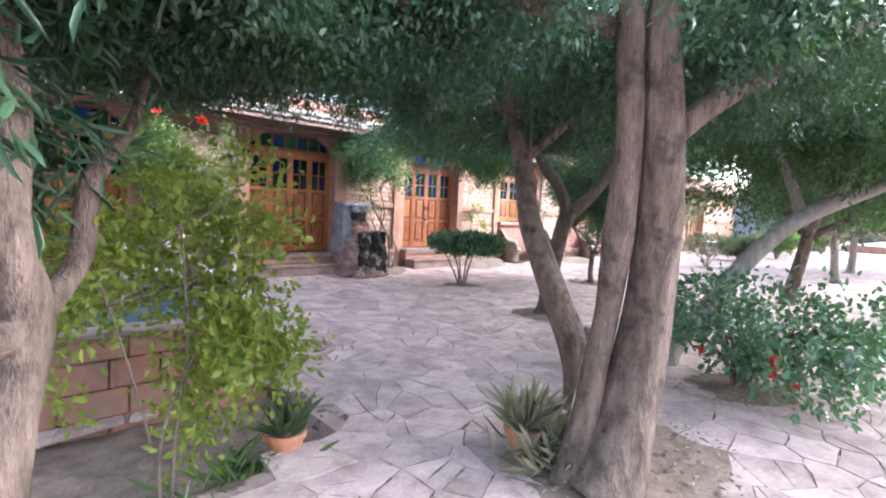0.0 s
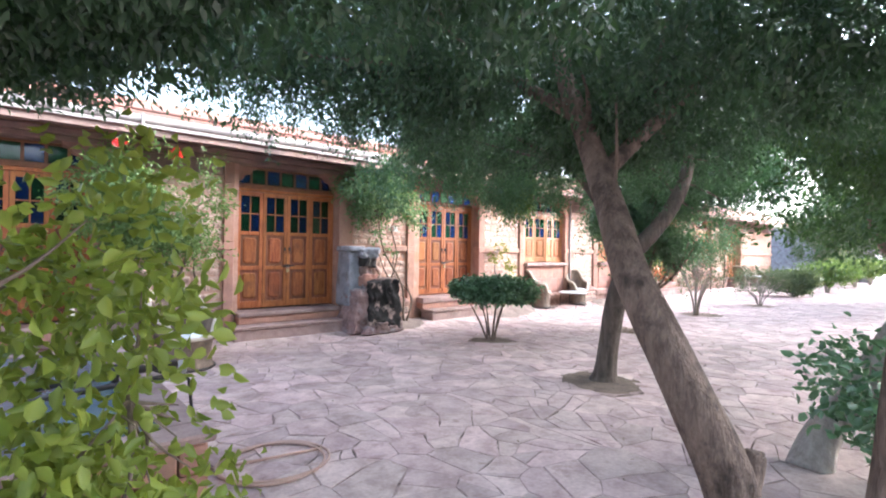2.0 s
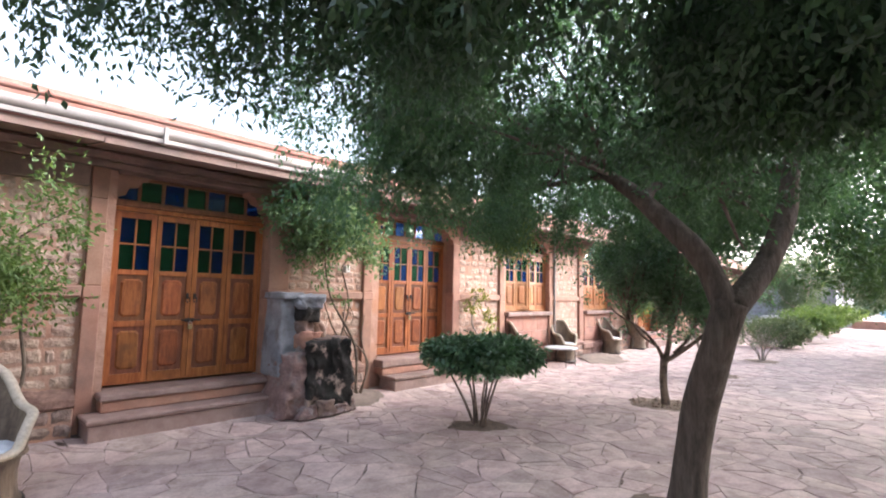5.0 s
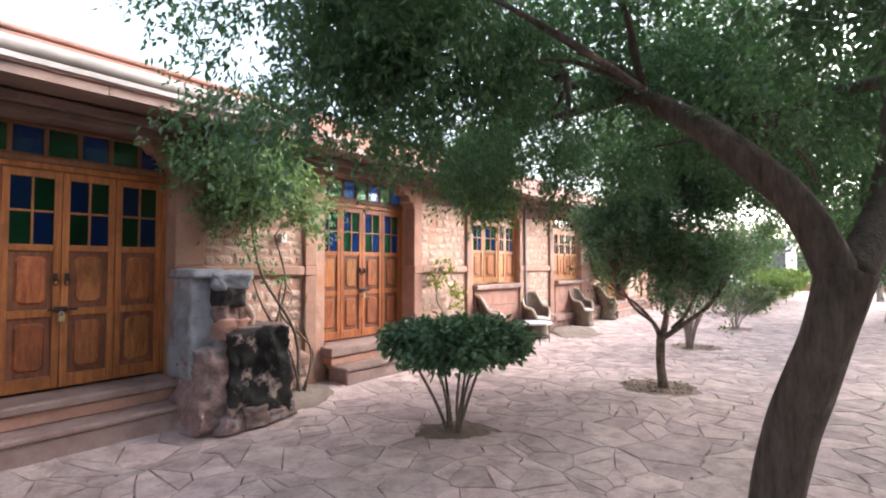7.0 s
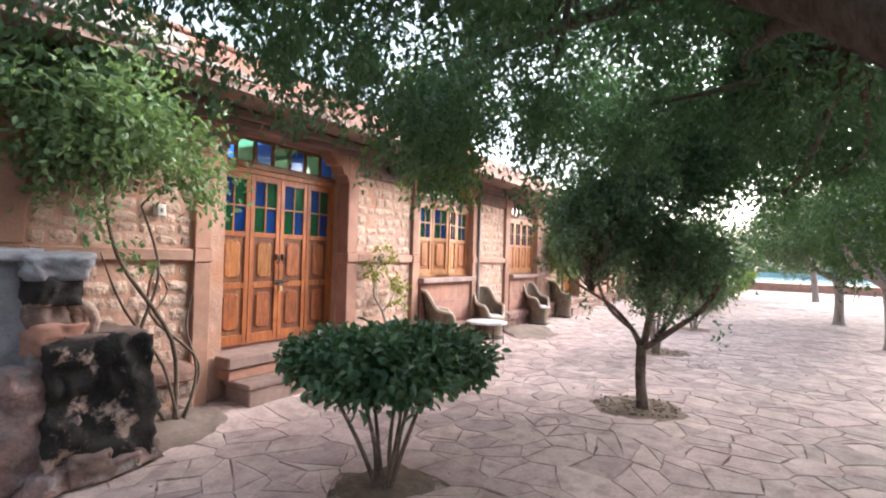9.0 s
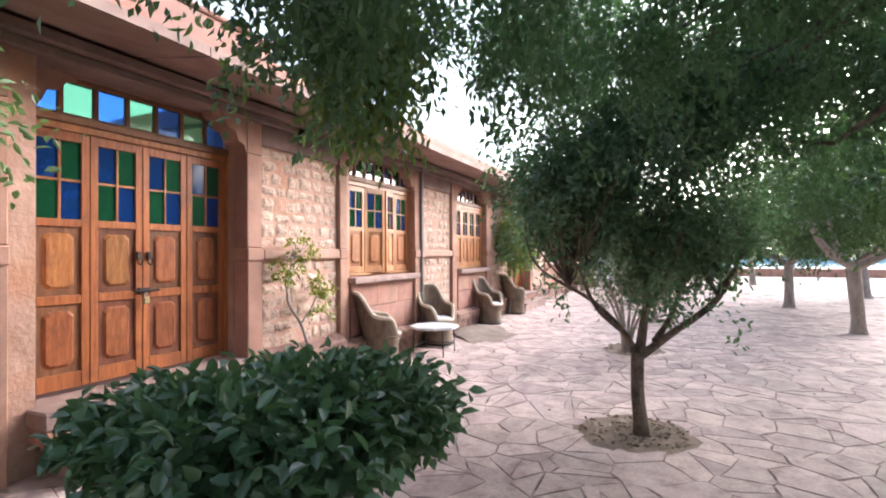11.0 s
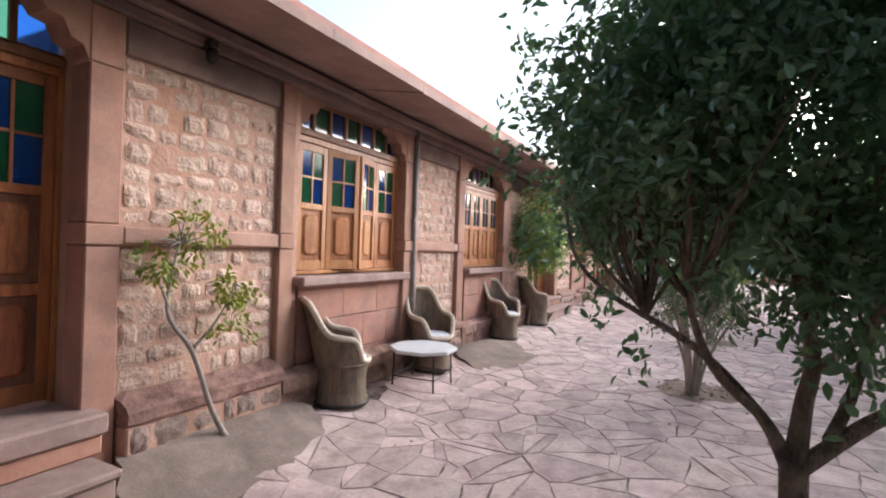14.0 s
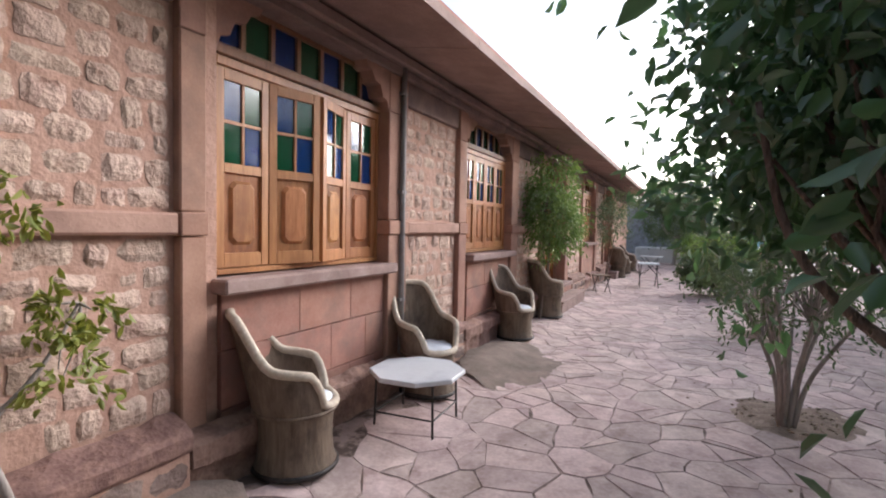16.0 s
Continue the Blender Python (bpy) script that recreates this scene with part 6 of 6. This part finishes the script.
litter("leaf_litter", "dry fallen leaves on the round soil bed", 11.0, 6.12, 0.45, 0.45, 260, 0.05, 81)
litter("leaf_litter", "dry fallen leaves around the old trunk", 3.48, 1.34, 0.9, 0.6, 420, 0.04, 82)
litter("leaf_litter", "dry fallen leaves around a bush", 5.78, 1.32, 0.7, 0.6, 160, 0.04, 83)
litter("leaf_litter", "scattered dry leaves on the paving", 9, 5, 9, 4.2, 150, 0.035, 84)
litter("leaf_litter", "dry fallen leaves under a grey bush", 14.95, 6.45, 0.45, 0.45, 160, 0.04, 85)


# ---- distance ----
def far_ground():
    tagged(part("low_wall", block(44, 44.6, -30, 6.0, -0.02, 0.5, 0.02), M_DRESSED), "long low stone retaining step across the terrace", "wall", kind="structure")
    tagged(part("upper_terrace", block(44.6, 75, -30, 6.0, -0.02, 0.46, 0), M_PAVE_FAR), "pale upper terrace beyond the step", "ground", kind="structure")
    tagged(part("pool", block(50, 66, -18, 5.0, 0.4, 0.47, 0), M_POOL), "turquoise swimming pool on the upper terrace", "pool", kind="structure")
    tagged(part("pool_wall", block(66, 66.3, -20, 5.4, 0.462, 0.9, 0.02), M_POOL), "turquoise painted screen behind the pool", "wall", kind="structure")
    tagged(part("far_house", block(40, 52, 6.4, 16, -0.02, 3.3, 0.02), M_GREYPLASTER), "grey plastered outbuilding at the terrace's end", "building", kind="structure")
    tagged(part("white_platform", block(37.5, 39.9, 7.6, 9.8, -0.02, 0.75, 0.03), M_WHITEWALL), "low whitewashed platform before the outbuilding", "platform", kind="structure")


far_ground()


def far_woods():
    rng = np.random.default_rng(90)
    blobs = []
    for i in range(60):
        a = radians(-115 + 150 * i / 59)
        d = rng.uniform(62, 80)
        blobs.append((8 + d * math.cos(a), d * math.sin(a), rng.uniform(1.5, 3.2), rng.uniform(4, 6), rng.uniform(4, 6), rng.uniform(2.5, 4.0), 1))
    for i in range(22):
        blobs.append((-25 - rng.uniform(0, 8), -30 + 3.5 * i, 2.5, 4, 4, 3.5, 1))
    for i in range(16):
        blobs.append((-22 + 5 * i, -34 - rng.uniform(0, 6), 2.5, 4.5, 4, 3.5, 1))
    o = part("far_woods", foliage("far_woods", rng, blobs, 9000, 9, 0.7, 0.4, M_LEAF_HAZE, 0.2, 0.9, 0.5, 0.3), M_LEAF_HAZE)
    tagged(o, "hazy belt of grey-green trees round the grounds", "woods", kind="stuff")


far_woods()


# ---- rubble stones of the walls ----
def stone_mesh(seed, mat=None):
    """A roughly squared stone with a hacked, uneven face."""
    rng = np.random.default_rng(seed)
    bm = bmesh.new()
    n, k = 6, 4
    vs = []
    slope = rng.uniform(-0.3, 0.3, 2)
    for j in range(k):
        row = []
        for i in range(n):
            u, v = i / (n - 1), j / (k - 1)
            edge = i in (0, n - 1) or j in (0, k - 1)
            corner = i in (0, n - 1) and j in (0, k - 1)
            x, z = u - 0.5, v - 0.5
            if corner:
                x, z = x * rng.uniform(0.84, 1.0), z * rng.uniform(0.76, 0.98)
            x += rng.uniform(-0.035, 0.035)
            z += rng.uniform(-0.07, 0.07)
            y = -0.05 - 0.3 * rng.random() if edge else -0.72 - 0.6 * rng.random() + slope[0] * x + slope[1] * z
            row.append(bm.verts.new((x, y, z)))
        vs.append(row)
    for j in range(k - 1):
        for i in range(n - 1):
            q = (vs[j][i], vs[j][i + 1], vs[j + 1][i + 1], vs[j + 1][i])
            if rng.random() < 0.5:
                bm.faces.new(q[:3])
                bm.faces.new((q[0], q[2], q[3]))
            else:
                bm.faces.new((q[0], q[1], q[3]))
                bm.faces.new(q[1:])
    rim = vs[0][:] + [vs[j][-1] for j in range(1, k)] + [vs[-1][i] for i in range(n - 2, -1, -1)] + [vs[j][0] for j in range(k - 2, 0, -1)]
    back = [bm.verts.new((v.co.x * 1.02, 0.6, v.co.z * 1.02)) for v in rim]
    for a in range(len(rim)):
        b = (a + 1) % len(rim)
        bm.faces.new((rim[a], back[a], back[b], rim[b]))
    bmesh.ops.recalc_face_normals(bm, faces=bm.faces)
    return mesh_of(bm, "stone", mat or M_STONE, False)


STONES = [stone_mesh(100 + i) for i in range(14)]
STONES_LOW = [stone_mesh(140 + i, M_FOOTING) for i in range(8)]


def lay_stones():
    rng = np.random.default_rng(5)
    for x0, x1 in SPANS:
        if x1 < 2.0 or x0 > 26:
            continue
        x0, x1 = max(x0, -1.0), min(x1, 26)
        for lo, hi in ((ground_z(9.7) + 0.0, 0.381), (0.555, 1.52), (1.66, 2.73)):
            face = 9.60 if lo < 0.3 else WALL_Y
            z = lo
            while z < hi - 0.05:
                h = min(rng.uniform(0.10, 0.165), hi - z)
                if hi - (z + h) < 0.08:
                    h = hi - z
                x = x0 + 0.01
                while x < x1 - 0.06:
                    w = min(rng.uniform(0.12, 0.29), x1 - x)
                    if x1 - (x + w) < 0.1:
                        w = x1 - x
                    if rng.random() < 0.07:
                        x += w * 0.6
                        continue
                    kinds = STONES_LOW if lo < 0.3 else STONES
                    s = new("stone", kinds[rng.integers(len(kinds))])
                    s.matrix_basis = pose(x + w / 2, face + rng.uniform(-0.004, 0.006), z + h / 2 + rng.uniform(-0.008, 0.008), 0, rng.uniform(-7, 7), 0) @ Matrix.Diagonal(((w - rng.uniform(0.008, 0.045)) * (1 if rng.random() < 0.5 else -1), rng.uniform(0.008, 0.020), h * rng.uniform(0.72, 0.95), 1))
                    s.parent = wall
                    x += w
                z += h


lay_stones()


# ---- crazy paving ----
def clip(poly, a, b, c):
    """Keep the side a*x + b*y <= c of a convex outline."""
    out = []
    for i in range(len(poly)):
        p, q = poly[i], poly[(i + 1) % len(poly)]
        dp, dq = a * p[0] + b * p[1] - c, a * q[0] + b * q[1] - c
        if dp <= 0:
            out.append(p)
        if (dp < 0 < dq) or (dq < 0 < dp):
            t = dp / (dp - dq)
            out.append((p[0] + (q[0] - p[0]) * t, p[1] + (q[1] - p[1]) * t))
    return out


BEDS = [(11.0, 6.12, 0.42, 0.42), (6.92, 4.54, 0.36, 0.36), (7.86, 7.24, 0.25, 0.25), (3.48, 1.39, 0.62, 0.42), (5.78, 1.41, 0.36, 0.36), (14.95, 6.45, 0.38, 0.38), (10.92, 9.38, 0.66, 0.40), (15.3, 9.05, 0.66, 0.4), (7.55, 9.3, 0.3, 0.26), (0.76, 2.69, 1.2, 0.55)]


def warp(x, y):
    """Uneven stretching, so that slabs come long, short and skewed."""
    return x + 0.06 * math.sin(3.3 * y + 0.7 * x) + 0.04 * math.sin(5.3 * x + 1.1), y + 0.05 * math.sin(4.1 * x - 1.3 * y) + 0.03 * math.sin(6.1 * y + 0.4)


def spread(poly):
    """The area of an outline."""
    return abs(sum(p[0] * q[1] - q[0] * p[1] for p, q in zip(poly, poly[1:] + poly[:1]))) / 2 if len(poly) > 2 else 0.0


def paving(pave, PAVE_X0, PAVE_Y0, CELL, nx, ny, parts_here):
    rng = np.random.default_rng(3)
    seeds = {}
    for i in range(-3, nx + 3):
        for j in range(-3, ny + 3):
            seeds[i, j] = (PAVE_X0 + (i + 0.5 + rng.uniform(-0.5, 0.5)) * CELL, PAVE_Y0 + (j + 0.5 + rng.uniform(-0.5, 0.5)) * CELL)
    weight = {k: rng.uniform(-0.25, 0.25) * CELL * CELL for k in seeds}
    dropped = {k for k in seeds if rng.random() < 0.33}
    rest_v, rest_f = [], []
    count = 0
    for i in range(nx):
        for j in range(ny):
            sx, sy = seeds[i, j]
            if sy > 9.45 or (i, j) in dropped:
                continue
            wx, wy = warp(sx, sy) if parts_here else (sx, sy)
            if SUNK[0] < wx < SUNK[1] and SUNK[2] < wy < SUNK[3]:
                continue
            if any(((wx - bx) / rx) ** 2 + ((wy - by) / ry) ** 2 < 1 for bx, by, rx, ry in BEDS):
                continue
            poly = [(sx - 1, sy - 1), (sx + 1, sy - 1), (sx + 1, sy + 1), (sx - 1, sy + 1)]
            gap = rng.uniform(0.0012, 0.0055)
            for di in (-3, -2, -1, 0, 1, 2, 3):
                for dj in (-3, -2, -1, 0, 1, 2, 3):
                    if (di or dj) and (i + di, j + dj) not in dropped:
                        ox, oy = seeds[i + di, j + dj]
                        a, b = ox - sx, oy - sy
                        l = math.hypot(a, b)
                        poly = clip(poly, a / l, b / l, (a * (sx + ox) + b * (sy + oy) + weight[i, j] - weight[i + di, j + dj]) / 2 / l - gap)
            whole = clip(poly, 0, 1, 9.62)
            bits = [whole]
            if parts_here and rng.random() < 0.45:
                # many slabs are cracked or pieced across
                for _ in range(rng.integers(1, 2)):
                    ang, off = rng.uniform(0, math.pi), rng.uniform(-0.08, 0.08)
                    ca, sa = math.cos(ang), math.sin(ang)
                    c0 = ca * sx + sa * sy + off
                    k = rng.integers(len(bits))
                    one, two = clip(bits[k], ca, sa, c0 - gap), clip(bits[k], -ca, -sa, -c0 - gap)
                    if min(spread(one), spread(two)) > 0.014:
                        bits[k:k + 1] = [one, two]
            for poly in bits:
                clean = []
                for p in poly:
                    if not clean or math.hypot(p[0] - clean[-1][0], p[1] - clean[-1][1]) > 0.02:
                        clean.append(p)
                if len(clean) < 3:
                    continue
                sx, sy = sum(p[0] for p in clean) / len(clean), sum(p[1] for p in clean) / len(clean)
                rough = []
                for k, p in enumerate(clean):
                    q = clean[(k + 1) % len(clean)]
                    rough.append(p)
                    l = math.hypot(q[0] - p[0], q[1] - p[1])
                    if l > 0.14 and parts_here:
                        e, w = rng.uniform(0.3, 0.7), rng.uniform(-0.004, 0.012)
                        mx, my = p[0] + (q[0] - p[0]) * e, p[1] + (q[1] - p[1]) * e
                        dl = math.hypot(mx - sx, my - sy)
                        rough.append((mx - (mx - sx) / dl * w, my - (my - sy) / dl * w))
                clean = rough
                up = rng.uniform(-0.002, 0.003)
                tx, ty = rng.uniform(-0.006, 0.006, 2)
                top, mid, low = [], [], []
                if parts_here:
                    clean = [warp(x, y) for x, y in clean]
                    sx, sy = warp(sx, sy)
                for x, y in clean:
                    z = ground_z(y) + up + (x - sx) * tx + (y - sy) * ty
                    jx, jy = rng.uniform(-0.0045, 0.0045, 2)
                    top.append((sx + (x - sx) * 0.99 + jx, sy + (y - sy) * 0.99 + jy, z))
                    mid.append((x + jx, y + jy, z - 0.005))
                    low.append((x + jx, y + jy, z - 0.04))
                n = len(clean)
                v = top + mid + low
                f = [tuple(range(n))]
                for k in range(n):
                    q = (k + 1) % n
                    f.append((n + k, n + q, q, k))
                    f.append((2 * n + k, 2 * n + q, n + q, n + k))
                near = 9.4 < sx < 13.6 and 6.9 < sy < 9.7
                if parts_here and near and count < 300:
                    me = bpy.data.meshes.new("paver")
                    me.from_pydata(v, [], f)
                    me.materials.append(M_PAVE)
                    part("paver", me, M_PAVE, pave)
                    count += 1
                else:
                    o = len(rest_v)
                    rest_v += v
                    rest_f += [tuple(o + q for q in face) for face in f]
    me = bpy.data.meshes.new("far_pavers")
    me.from_pydata(rest_v, [], rest_f)
    me.materials.append(M_PAVE_FAR)
    tagged(part("far_pavers", me, M_PAVE_FAR, pave), kind="stuff")


pave = thing("pavement", "crazy paving of worn pinkish sandstone slabs", "paving", kind="structure")
paving(pave, -2.6, -3.2, 0.27, 114, 48, True)
paving(pave, 28.3, -10.2, 0.8, 20, 25, False)
paving(pave, 3.0, -10.4, 0.8, 31, 9, False)
